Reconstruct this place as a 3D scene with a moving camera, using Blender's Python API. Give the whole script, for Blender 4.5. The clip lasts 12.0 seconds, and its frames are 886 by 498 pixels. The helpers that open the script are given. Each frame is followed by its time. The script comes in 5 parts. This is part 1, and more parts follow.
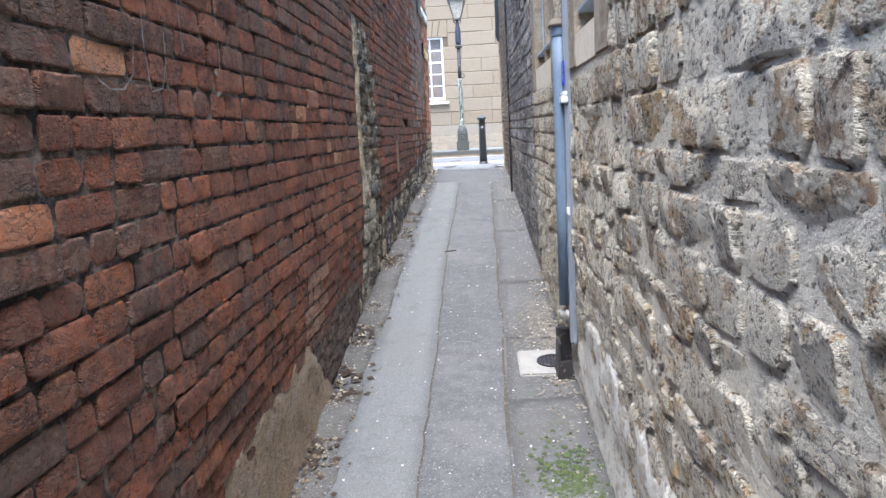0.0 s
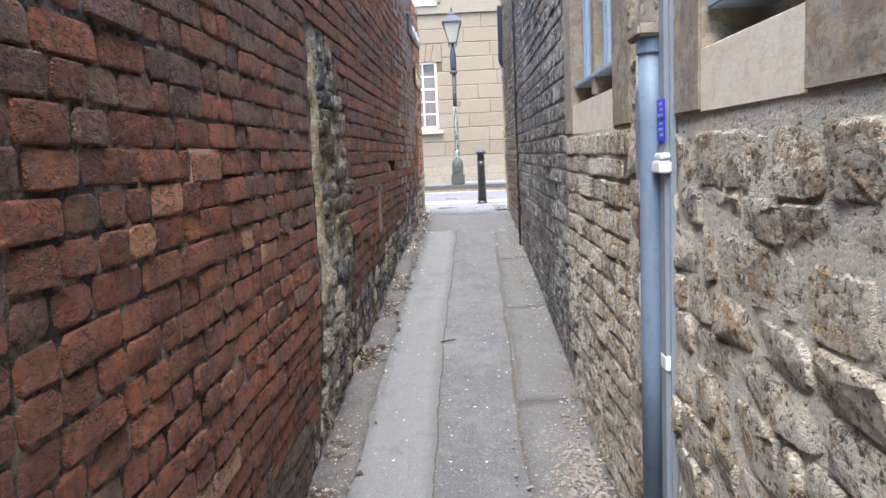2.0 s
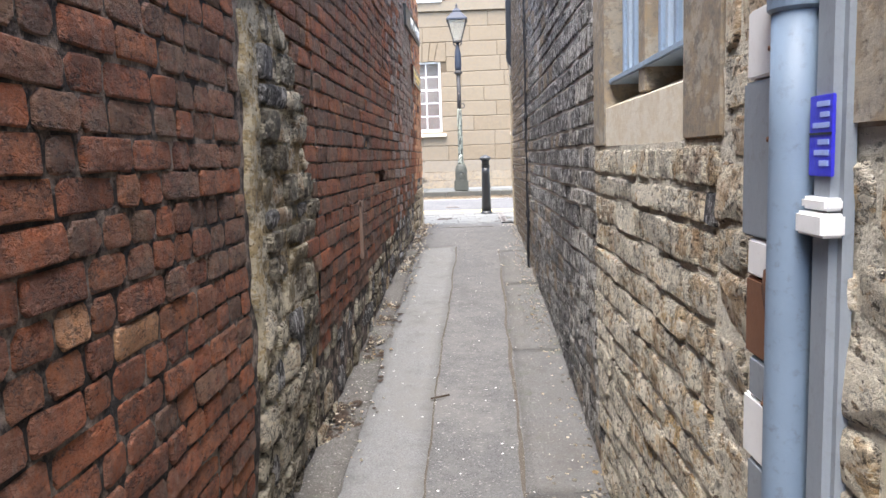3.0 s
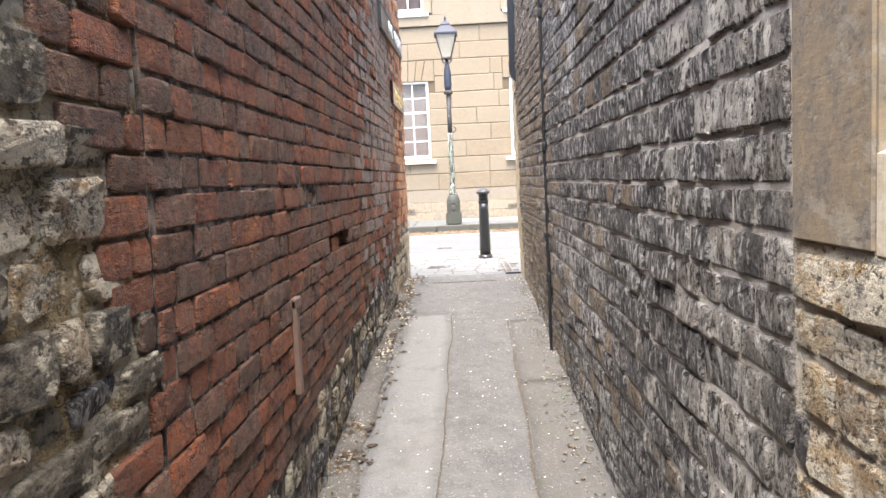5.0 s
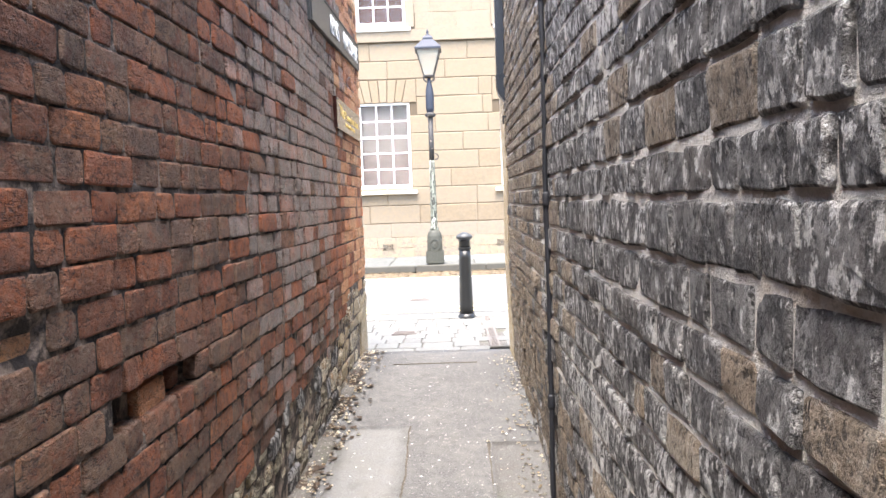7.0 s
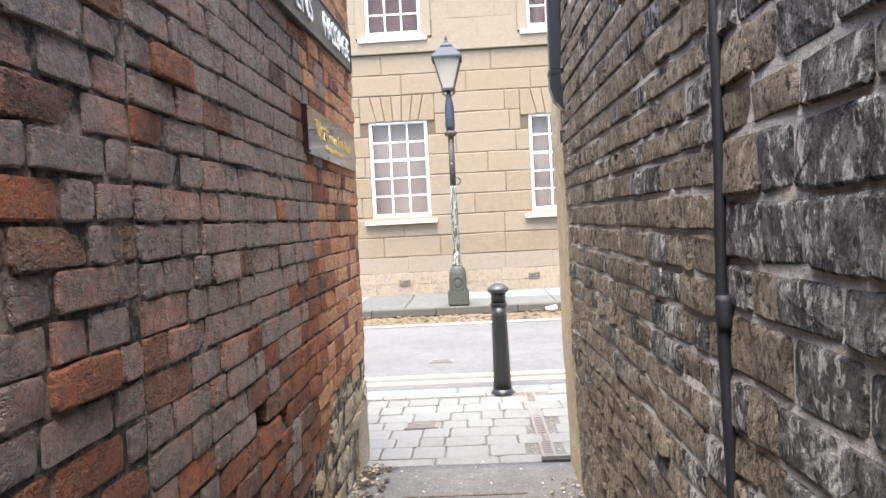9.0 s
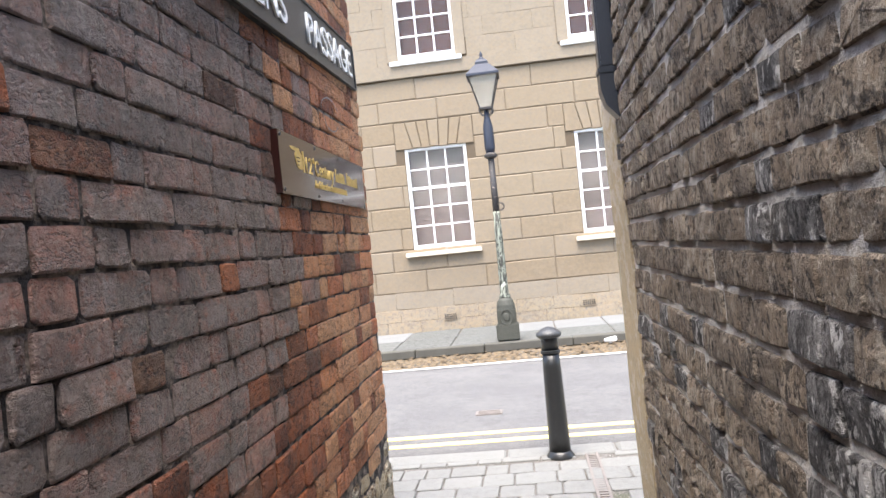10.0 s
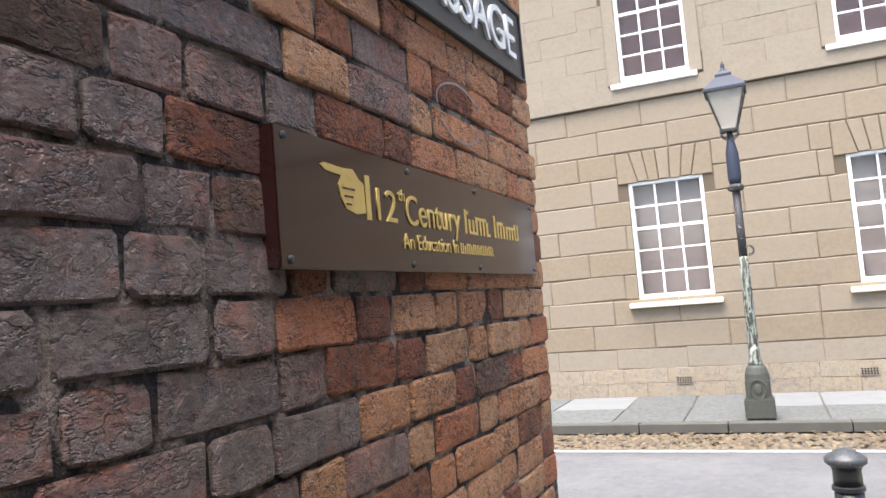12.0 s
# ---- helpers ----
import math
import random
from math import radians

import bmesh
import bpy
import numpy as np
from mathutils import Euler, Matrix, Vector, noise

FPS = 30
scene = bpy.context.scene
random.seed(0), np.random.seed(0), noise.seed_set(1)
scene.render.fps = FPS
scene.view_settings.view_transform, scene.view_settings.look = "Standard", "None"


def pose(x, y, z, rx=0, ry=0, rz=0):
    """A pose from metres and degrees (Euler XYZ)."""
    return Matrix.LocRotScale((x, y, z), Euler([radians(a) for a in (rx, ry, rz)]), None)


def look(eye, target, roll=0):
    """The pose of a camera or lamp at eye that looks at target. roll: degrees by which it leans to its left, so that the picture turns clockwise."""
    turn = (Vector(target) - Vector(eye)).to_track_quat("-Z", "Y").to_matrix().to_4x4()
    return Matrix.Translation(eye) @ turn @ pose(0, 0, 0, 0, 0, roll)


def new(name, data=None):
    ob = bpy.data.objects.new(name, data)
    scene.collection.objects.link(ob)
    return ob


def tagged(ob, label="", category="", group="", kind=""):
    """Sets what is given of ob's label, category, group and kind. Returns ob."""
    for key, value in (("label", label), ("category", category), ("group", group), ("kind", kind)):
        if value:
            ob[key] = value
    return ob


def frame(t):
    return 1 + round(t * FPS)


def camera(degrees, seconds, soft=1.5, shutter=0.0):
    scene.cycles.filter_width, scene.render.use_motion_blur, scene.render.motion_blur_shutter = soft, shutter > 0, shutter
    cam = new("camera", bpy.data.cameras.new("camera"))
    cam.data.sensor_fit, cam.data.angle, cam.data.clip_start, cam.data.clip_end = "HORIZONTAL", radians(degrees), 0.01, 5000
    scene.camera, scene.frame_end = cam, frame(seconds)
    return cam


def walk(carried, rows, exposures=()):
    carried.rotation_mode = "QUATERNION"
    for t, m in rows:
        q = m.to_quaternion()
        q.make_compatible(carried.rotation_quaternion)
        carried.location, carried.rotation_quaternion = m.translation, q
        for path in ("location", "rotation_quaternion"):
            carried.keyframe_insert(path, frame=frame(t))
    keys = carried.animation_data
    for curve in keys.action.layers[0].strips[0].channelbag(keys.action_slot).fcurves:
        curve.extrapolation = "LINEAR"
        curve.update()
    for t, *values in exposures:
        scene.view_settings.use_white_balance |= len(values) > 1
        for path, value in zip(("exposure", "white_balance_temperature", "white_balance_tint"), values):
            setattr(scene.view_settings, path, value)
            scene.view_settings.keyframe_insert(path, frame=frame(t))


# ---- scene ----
cam = camera(61.0, 12.0)
METRES, EYE, TILT, LEAN, TURN = 10.0, 1.57, 0.0, 0.0, 2.7
ROWS = [
    (0.0, 0.0, 0.0, 0.0, -0.46, -8.93, 2.95),
    (0.5, -0.0056, 0.0339, 0.0058, -1.85, -7.71, 2.87),
    (1.0, -0.0016, 0.0777, 0.0054, -1.3, -7.41, 3.3),
    (1.5, -0.0001, 0.1178, 0.0076, -0.86, -7.52, 3.32),
    (2.0, -0.0004, 0.159, 0.0169, -1.04, -7.12, 2.54),
    (2.5, 0.007, 0.2078, 0.0163, -0.46, -7.1, 2.14),
    (3.0, 0.0075, 0.2518, 0.0219, -0.61, -6.94, 1.83),
    (5.0, 0.0105, 0.43, 0.0369, -1.37, -5.32, 2.74),
    (5.5, 0.0174, 0.4759, 0.0422, -1.34, -4.89, 2.78),
    (6.0, 0.0212, 0.5201, 0.0454, -2.0, -4.31, 2.18),
    (6.5, 0.0275, 0.5588, 0.0486, -2.77, -4.47, 2.6),
    (7.0, 0.0344, 0.6027, 0.0548, -2.0, -3.66, 2.0),
    (9.0, 0.0366, 0.7731, 0.0727, -0.44, -2.14, 2.93),
    (9.5, 0.0434, 0.8143, 0.0729, -0.16, -1.55, 4.6),
    (10.0, 0.0464, 0.8513, 0.0812, 3.41, -0.09, 5.73),
    (10.5, 0.0462, 0.8906, 0.0875, 7.68, 1.48, 7.18),
    (11.0, 0.0453, 0.9248, 0.0889, 13.32, 3.13, 8.24),
    (11.5, 0.0446, 0.9549, 0.0952, 18.95, 4.6, 6.39),
    (12.0, 0.0409, 0.9881, 0.0957, 20.62, 4.34, 4.68),
]
# exposure follows the phone's metering along the passage
EXPO = [(0.0, 2.2, 5900, 10), (1.5, 2.2, 6050, 10), (3.0, 2.25, 6650, 11), (5.5, 2.6, 7050, 12), (7.2, 2.72, 6950, 12), (9.0, 2.28, 6950, 12), (12.0, 1.96, 6850, 12)]
walk(cam, [(t, pose(0, 0, EYE, TILT, LEAN, TURN) @ pose(METRES * x, METRES * y, METRES * z, 90 + pitch, roll, yaw)) for t, x, y, z, yaw, pitch, roll in ROWS], EXPO)

# ---------- light ----------
world = bpy.data.worlds.new("sky")
scene.world = world
world.use_nodes = True
SUN_EL, SUN_AZ = 70.0, 189.0
wn = world.node_tree
sky = wn.nodes.new("ShaderNodeTexSky")
sky.sky_type = "NISHITA"
sky.sun_disc = False
sky.sun_elevation, sky.sun_rotation = radians(SUN_EL), radians(SUN_AZ)
sky.air_density, sky.dust_density = 1.0, 1.5
wn.links.new(sky.outputs[0], wn.nodes["Background"].inputs[0])
wn.nodes["Background"].inputs[1].default_value = 0.15
sun_data = bpy.data.lights.new("sun", "SUN")
sun_data.energy, sun_data.angle, sun_data.color = 2.8, radians(45), (1.0, 0.97, 0.93)
sun = new("sun", sun_data)
_az, _el = radians(SUN_AZ), radians(SUN_EL)
SUN_DIR = Vector((math.sin(_az) * math.cos(_el), math.cos(_az) * math.cos(_el), math.sin(_el)))
sun.matrix_world = look(SUN_DIR * 60, (0, 0, 0))


# ---------- materials ----------
class Nodes:
    """A short way of writing node materials."""

    def __init__(self, name, rough=0.9, metal=0.0):
        self.mat = bpy.data.materials.new(name)
        self.mat.use_nodes = True
        self.t = self.mat.node_tree
        self.bsdf = self.t.nodes["Principled BSDF"]
        self.bsdf.inputs["Roughness"].default_value = rough
        self.bsdf.inputs["Metallic"].default_value = metal
        self._pos = None

    def link(self, a, b):
        self.t.links.new(a, b)

    def pos(self):
        if self._pos is None:
            self._pos = self.t.nodes.new("ShaderNodeNewGeometry")
        return self._pos.outputs["Position"]

    def rand(self):
        """One number for each piece, whether it is an object or an island of a joined mesh."""
        self.pos()
        info = self.t.nodes.new("ShaderNodeObjectInfo")
        add = self.math("ADD", info.outputs["Random"], self._pos.outputs["Random Per Island"])
        return self.math("FRACT", add)

    def edge(self, lo=0.52, hi=0.60):
        """Arrises: rises where the surface is convex, for wear and edge highlights."""
        self.pos()
        return self.ramp(self._pos.outputs["Pointiness"], [(lo, 0.0), (hi, 1.0)])

    def math(self, op, a, b=None, clamp=False):
        n = self.t.nodes.new("ShaderNodeMath")
        n.operation, n.use_clamp = op, clamp
        for i, v in enumerate((a, b)):
            if v is None:
                continue
            if isinstance(v, (int, float)):
                n.inputs[i].default_value = v
            else:
                self.link(v, n.inputs[i])
        return n.outputs[0]

    def noise(self, scale, detail=4.0, rough=0.6, stretch=(1, 1, 1), w=None):
        n = self.t.nodes.new("ShaderNodeTexNoise")
        n.inputs["Scale"].default_value = scale
        n.inputs["Detail"].default_value = detail
        n.inputs["Roughness"].default_value = rough
        src = self.pos()
        if stretch != (1, 1, 1):
            m = self.t.nodes.new("ShaderNodeMapping")
            m.inputs["Scale"].default_value = stretch
            self.link(src, m.inputs["Vector"])
            src = m.outputs[0]
        if w is not None:
            n.noise_dimensions = "4D"
            self.link(w, n.inputs["W"])
        self.link(src, n.inputs["Vector"])
        return n.outputs[0]

    def voronoi(self, scale, feature="F1", stretch=(1, 1, 1)):
        n = self.t.nodes.new("ShaderNodeTexVoronoi")
        n.feature = feature
        n.inputs["Scale"].default_value = scale
        m = self.t.nodes.new("ShaderNodeMapping")
        m.inputs["Scale"].default_value = stretch
        self.link(self.pos(), m.inputs["Vector"])
        self.link(m.outputs[0], n.inputs["Vector"])
        return n.outputs[0]

    def ramp(self, fac, stops, mode="LINEAR"):
        n = self.t.nodes.new("ShaderNodeValToRGB")
        n.color_ramp.interpolation = mode
        els = n.color_ramp.elements
        while len(els) < len(stops):
            els.new(0.5)
        for e, (p, c) in zip(els, stops):
            e.position = p
            e.color = (*c, 1) if isinstance(c, tuple) else (c, c, c, 1)
        self.link(fac, n.inputs[0])
        return n.outputs[0]

    def mix(self, fac, a, b, mode="MIX"):
        n = self.t.nodes.new("ShaderNodeMix")
        n.data_type, n.blend_type = "RGBA", mode
        for i, v in ((0, fac), (6, a), (7, b)):
            if isinstance(v, tuple):
                n.inputs[i].default_value = (*v, 1)
            elif isinstance(v, (int, float)):
                n.inputs[i].default_value = v if i == 0 else (v, v, v, 1)
            else:
                self.link(v, n.inputs[i])
        return n.outputs[2]

    def out(self, color, height=None, strength=0.5, dist=0.01, rough=None):
        if isinstance(color, tuple):
            self.bsdf.inputs["Base Color"].default_value = (*color, 1)
        else:
            self.link(color, self.bsdf.inputs["Base Color"])
        if height is not None:
            b = self.t.nodes.new("ShaderNodeBump")
            b.inputs["Strength"].default_value, b.inputs["Distance"].default_value = strength, dist
            self.link(height, b.inputs["Height"])
            self.link(b.outputs[0], self.bsdf.inputs["Normal"])
        if rough is not None:
            self.link(rough, self.bsdf.inputs["Roughness"])
        return self.mat


def brick_material(name, palette, soot=0.35, bloom=0.3, rough=0.92, under=None):
    n = Nodes(name, rough)
    r = n.rand()
    base = n.ramp(r, [(i / max(1, len(palette) - 1), c) for i, c in enumerate(palette)])
    fine = n.noise(110, 5, 0.7)
    mid = n.noise(24, 5, 0.7, w=n.math("MULTIPLY", r, 9.0))
    crack = n.noise(38, 6, 0.78, (1, 1, 1.7))
    col = n.mix(n.ramp(mid, [(0.35, 0.0), (0.65, 0.8)]), base, n.mix(0.55, base, (0.44, 0.20, 0.11)))
    if under:
        show = n.ramp(n.noise(10, 6, 0.72, (1, 1, 1.5), w=n.math("MULTIPLY", r, 13.0)), [(0.50, 0.0), (0.58, 0.85)])
        col = n.mix(show, col, under)
    patch = n.ramp(n.math("ADD", n.math("MULTIPLY", n.noise(4, 5, 0.7), 0.55), n.math("MULTIPLY", mid, 0.45)), [(0.44, 0.0), (0.53, 1.0)])
    col = n.mix(n.math("MULTIPLY", patch, soot), col, (0.055, 0.040, 0.034))
    col = n.mix(n.math("MULTIPLY", n.ramp(crack, [(0.55, 0.0), (0.66, 1.0)]), bloom), col, (0.46, 0.38, 0.32))
    streak = n.ramp(n.noise(9, 5, 0.75, (1, 1, 0.35)), [(0.60, 0.0), (0.70, 1.0)])
    col = n.mix(n.math("MULTIPLY", streak, bloom * 0.9), col, (0.50, 0.45, 0.40))
    # Cracks, creases and drag hollows blackened: their shade is put into the colour.
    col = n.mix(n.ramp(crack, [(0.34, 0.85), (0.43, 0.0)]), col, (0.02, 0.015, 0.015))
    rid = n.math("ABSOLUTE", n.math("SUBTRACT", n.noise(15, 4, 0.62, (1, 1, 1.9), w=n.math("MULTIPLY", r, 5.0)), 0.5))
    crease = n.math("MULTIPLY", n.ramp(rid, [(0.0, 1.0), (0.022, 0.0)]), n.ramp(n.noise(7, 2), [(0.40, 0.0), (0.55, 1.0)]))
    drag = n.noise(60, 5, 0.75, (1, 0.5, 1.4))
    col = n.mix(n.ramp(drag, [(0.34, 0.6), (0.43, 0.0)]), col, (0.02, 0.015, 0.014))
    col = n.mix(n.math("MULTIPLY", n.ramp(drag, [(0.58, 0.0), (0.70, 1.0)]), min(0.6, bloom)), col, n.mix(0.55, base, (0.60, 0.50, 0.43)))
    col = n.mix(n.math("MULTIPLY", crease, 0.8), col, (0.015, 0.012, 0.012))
    chip = n.ramp(n.noise(26, 3, 0.6, w=n.math("MULTIPLY", r, 3.0)), [(0.60, 0.0), (0.64, 1.0)])
    col = n.mix(n.math("MULTIPLY", chip, 0.45), col, n.mix(0.5, base, (0.50, 0.20, 0.11)))
    # Pale arrises hold both wear and the edges' highlights in one colour.
    wear_highlight = n.math("MULTIPLY", n.edge(), n.ramp(n.noise(30, 4, 0.7), [(0.40, 0.0), (0.60, min(1.0, 1.3 * bloom))]))
    col = n.mix(wear_highlight, col, n.mix(0.5, base, (0.62, 0.50, 0.42)))
    pits = n.ramp(n.voronoi(48), [(0.0, 0.0), (0.35, 1.0)])
    h = n.math("ADD", n.math("MULTIPLY", fine, 0.45), n.math("ADD", n.math("MULTIPLY", crack, 1.0), n.math("ADD", n.math("MULTIPLY", mid, 0.6), n.math("MULTIPLY", pits, 0.3))))
    h = n.math("SUBTRACT", h, n.math("ADD", n.math("MULTIPLY", crease, 0.6), n.math("MULTIPLY", chip, 0.4)))
    h = n.math("ADD", h, n.math("MULTIPLY", n.noise(11, 3, 0.6, w=n.math("MULTIPLY", r, 4.0)), 0.7))
    h = n.math("ADD", h, n.math("MULTIPLY", drag, 0.5))
    return n.out(col, h, 1.0, 0.036)


def stone_material(name, palette, dark=0.4, pale=0.4, dark_col=(0.03, 0.027, 0.028), pale_col=(0.66, 0.61, 0.53), pit=1.0, cover=0.0, relief=0.05, warm=(0.47, 0.33, 0.17), grain=(1, 1, 1.8), flake=9, worn=0.0, holes=0.0):
    n = Nodes(name, 0.95)
    r = n.rand()
    base = n.ramp(r, [(i / max(1, len(palette) - 1), c) for i, c in enumerate(palette)])
    fine = n.noise(85, 6, 0.75)
    mid = n.noise(20, 6, 0.72, w=n.math("MULTIPLY", r, 7.0))
    big = n.noise(1.7, 4, 0.6)
    lumps = n.noise(34, 5, 0.7, grain)
    col = n.mix(n.ramp(mid, [(0.38, 0.0), (0.62, 0.8)]), base, n.mix(0.5, base, warm))
    p = n.ramp(n.math("ADD", n.math("MULTIPLY", big, 0.28), n.math("ADD", n.math("MULTIPLY", lumps, 0.20), n.math("MULTIPLY", n.noise(flake, 6, 0.66, (1, 1, 1.7) if flake < 15 else grain), 0.54))), [(0.505 - cover, 0.0), (0.535 - cover, 1.0)])
    col = n.mix(n.math("MULTIPLY", p, pale), col, n.mix(n.ramp(fine, [(0.4, 0.0), (0.6, 0.5)]), pale_col, tuple(0.6 * v for v in pale_col)))
    if worn:
        col = n.mix(n.math("MULTIPLY", n.math("MULTIPLY", n.edge(), n.ramp(n.noise(16, 5, 0.7), [(0.42, 0.0), (0.58, 1.0)])), worn), col, pale_col)
    d = n.ramp(n.math("ADD", n.math("MULTIPLY", mid, 0.5), n.math("MULTIPLY", fine, 0.5)), [(0.40, 1.0), (0.48, 0.0)])
    col = n.mix(n.math("MULTIPLY", d, dark), col, dark_col)
    # Pits and crevices go near-black, so colour carries the shade the bump lacks.
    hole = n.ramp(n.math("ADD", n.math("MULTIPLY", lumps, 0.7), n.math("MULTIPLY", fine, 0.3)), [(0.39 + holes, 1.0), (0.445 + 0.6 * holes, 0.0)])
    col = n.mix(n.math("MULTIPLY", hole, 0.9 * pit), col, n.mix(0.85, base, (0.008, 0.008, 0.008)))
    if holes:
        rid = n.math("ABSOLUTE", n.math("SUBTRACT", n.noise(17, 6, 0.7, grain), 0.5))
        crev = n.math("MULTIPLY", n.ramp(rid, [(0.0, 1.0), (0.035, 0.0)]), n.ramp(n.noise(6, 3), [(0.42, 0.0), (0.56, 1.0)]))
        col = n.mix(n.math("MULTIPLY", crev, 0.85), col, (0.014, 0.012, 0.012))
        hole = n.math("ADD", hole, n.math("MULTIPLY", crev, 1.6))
    h = n.math("SUBTRACT", n.math("ADD", n.math("MULTIPLY", fine, 0.4), n.math("ADD", n.math("MULTIPLY", mid, 0.7), n.math("MULTIPLY", lumps, 0.8))), n.math("MULTIPLY", hole, 0.3 * pit))
    return n.out(col, h, 1.0, relief)


def plain_material(name, col, rough=0.7, metal=0.0, vary=0.25, scale=12, bump=0.25, dirt=(0.05, 0.045, 0.04), dirt_amt=0.25, dist=0.004):
    n = Nodes(name, rough, metal)
    a, f = n.noise(scale, 5, 0.6), n.noise(scale * 7, 4, 0.65)
    c = n.mix(n.math("MULTIPLY", n.ramp(a, [(0.35, 0.0), (0.7, 1.0)]), vary), col, tuple(0.55 * v for v in col))
    c = n.mix(n.math("MULTIPLY", n.ramp(f, [(0.55, 0.0), (0.75, 1.0)]), dirt_amt), c, dirt)
    return n.out(c, f, bump, dist)


M = {}
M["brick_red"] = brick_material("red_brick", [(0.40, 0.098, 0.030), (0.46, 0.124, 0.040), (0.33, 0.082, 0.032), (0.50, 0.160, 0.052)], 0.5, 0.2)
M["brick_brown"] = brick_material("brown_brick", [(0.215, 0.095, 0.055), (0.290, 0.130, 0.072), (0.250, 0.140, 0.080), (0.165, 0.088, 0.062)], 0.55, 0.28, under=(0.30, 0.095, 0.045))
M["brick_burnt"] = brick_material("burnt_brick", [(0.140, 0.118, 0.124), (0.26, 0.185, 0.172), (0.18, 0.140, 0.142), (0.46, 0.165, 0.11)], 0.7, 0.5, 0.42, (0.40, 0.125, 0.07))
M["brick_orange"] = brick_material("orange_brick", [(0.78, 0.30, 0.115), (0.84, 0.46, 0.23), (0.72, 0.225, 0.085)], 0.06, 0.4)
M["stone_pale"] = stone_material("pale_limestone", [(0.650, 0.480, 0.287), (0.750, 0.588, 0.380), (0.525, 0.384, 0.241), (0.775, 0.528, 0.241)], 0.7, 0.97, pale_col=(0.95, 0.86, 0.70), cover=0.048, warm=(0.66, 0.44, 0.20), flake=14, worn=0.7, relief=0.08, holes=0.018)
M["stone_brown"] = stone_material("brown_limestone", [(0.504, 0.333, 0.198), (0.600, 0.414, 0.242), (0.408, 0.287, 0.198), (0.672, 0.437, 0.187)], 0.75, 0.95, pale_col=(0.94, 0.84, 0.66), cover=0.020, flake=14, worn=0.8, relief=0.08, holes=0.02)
# Its fine pale flecks are white glints on the crags, put into colour.
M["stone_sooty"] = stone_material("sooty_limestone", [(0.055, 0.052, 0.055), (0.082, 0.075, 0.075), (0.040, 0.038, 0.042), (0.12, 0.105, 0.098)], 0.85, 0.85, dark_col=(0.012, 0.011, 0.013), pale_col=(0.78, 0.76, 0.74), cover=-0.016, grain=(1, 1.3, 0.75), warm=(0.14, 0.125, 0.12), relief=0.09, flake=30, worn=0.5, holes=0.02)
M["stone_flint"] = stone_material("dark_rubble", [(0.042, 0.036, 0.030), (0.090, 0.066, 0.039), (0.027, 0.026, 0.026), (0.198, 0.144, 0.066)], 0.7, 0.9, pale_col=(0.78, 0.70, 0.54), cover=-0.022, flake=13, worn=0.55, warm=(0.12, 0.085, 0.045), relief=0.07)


def mortar_material(name, col, dirt, amount=0.5, scale=9):
    n = Nodes(name, 0.97)
    a, f = n.noise(scale, 6, 0.7), n.noise(120, 4, 0.7)
    c = n.mix(n.math("MULTIPLY", n.ramp(a, [(0.40, 0.0), (0.54, 1.0)]), amount), col, dirt)
    c = n.mix(n.ramp(f, [(0.35, 0.4), (0.5, 0.0)]), c, dirt)
    return n.out(c, n.math("ADD", f, n.math("MULTIPLY", a, 2.0)), 0.8, 0.012)


M["mortar_red"] = mortar_material("sooty_mortar", (0.26, 0.20, 0.165), (0.022, 0.017, 0.016), 1.0, 13)
M["mortar_end"] = mortar_material("flush_mortar", (0.34, 0.27, 0.22), (0.026, 0.021, 0.02), 1.0, 15)
M["mortar_pale"] = stone_material("lime_mortar", [(0.717, 0.588, 0.427), (0.672, 0.546, 0.399)], 0.25, 0.95, pale_col=(0.96, 0.88, 0.73), cover=0.09, pit=0.9, relief=0.06)
M["stone_mottled"] = stone_material("mottled_limestone", [(0.26, 0.24, 0.225), (0.42, 0.385, 0.35), (0.07, 0.066, 0.067), (0.36, 0.31, 0.25), (0.10, 0.092, 0.09)], 0.95, 0.9, dark_col=(0.02, 0.019, 0.02), pale_col=(0.80, 0.77, 0.72), cover=0.01, grain=(1, 1.2, 0.7), warm=(0.34, 0.29, 0.24), relief=0.09, flake=16, worn=0.5, holes=0.04)
M["mortar_grey"] = stone_material("grey_lime_mortar", [(0.62, 0.57, 0.52), (0.58, 0.54, 0.49)], 0.2, 0.9, pale_col=(0.82, 0.78, 0.73), cover=0.07, pit=0.3, relief=0.04)
M["mortar_dark"] = stone_material("ochre_mortar", [(0.42, 0.31, 0.15), (0.36, 0.27, 0.15)], 0.5, 0.9, dark_col=(0.04, 0.033, 0.025), pale_col=(0.80, 0.73, 0.58), cover=0.02, pit=0.8, holes=0.02)
M["render"] = stone_material("old_render", [(0.40, 0.32, 0.21), (0.44, 0.36, 0.24)], 0.3, 0.4, pit=0.2, relief=0.02)
M["dressed"] = stone_material("dressed_limestone", [(0.198, 0.174, 0.145), (0.216, 0.192, 0.160), (0.174, 0.153, 0.129)], 0.45, 0.4, dark_col=(0.10, 0.09, 0.08), pale_col=(0.50, 0.46, 0.38), pit=0.2, relief=0.002)
M["white_stone"] = stone_material("limewashed_stone", [(0.68, 0.62, 0.50), (0.72, 0.66, 0.54)], 0.15, 0.5, dark_col=(0.34, 0.28, 0.21), pale_col=(0.80, 0.75, 0.64), pit=0.08, relief=0.0015)
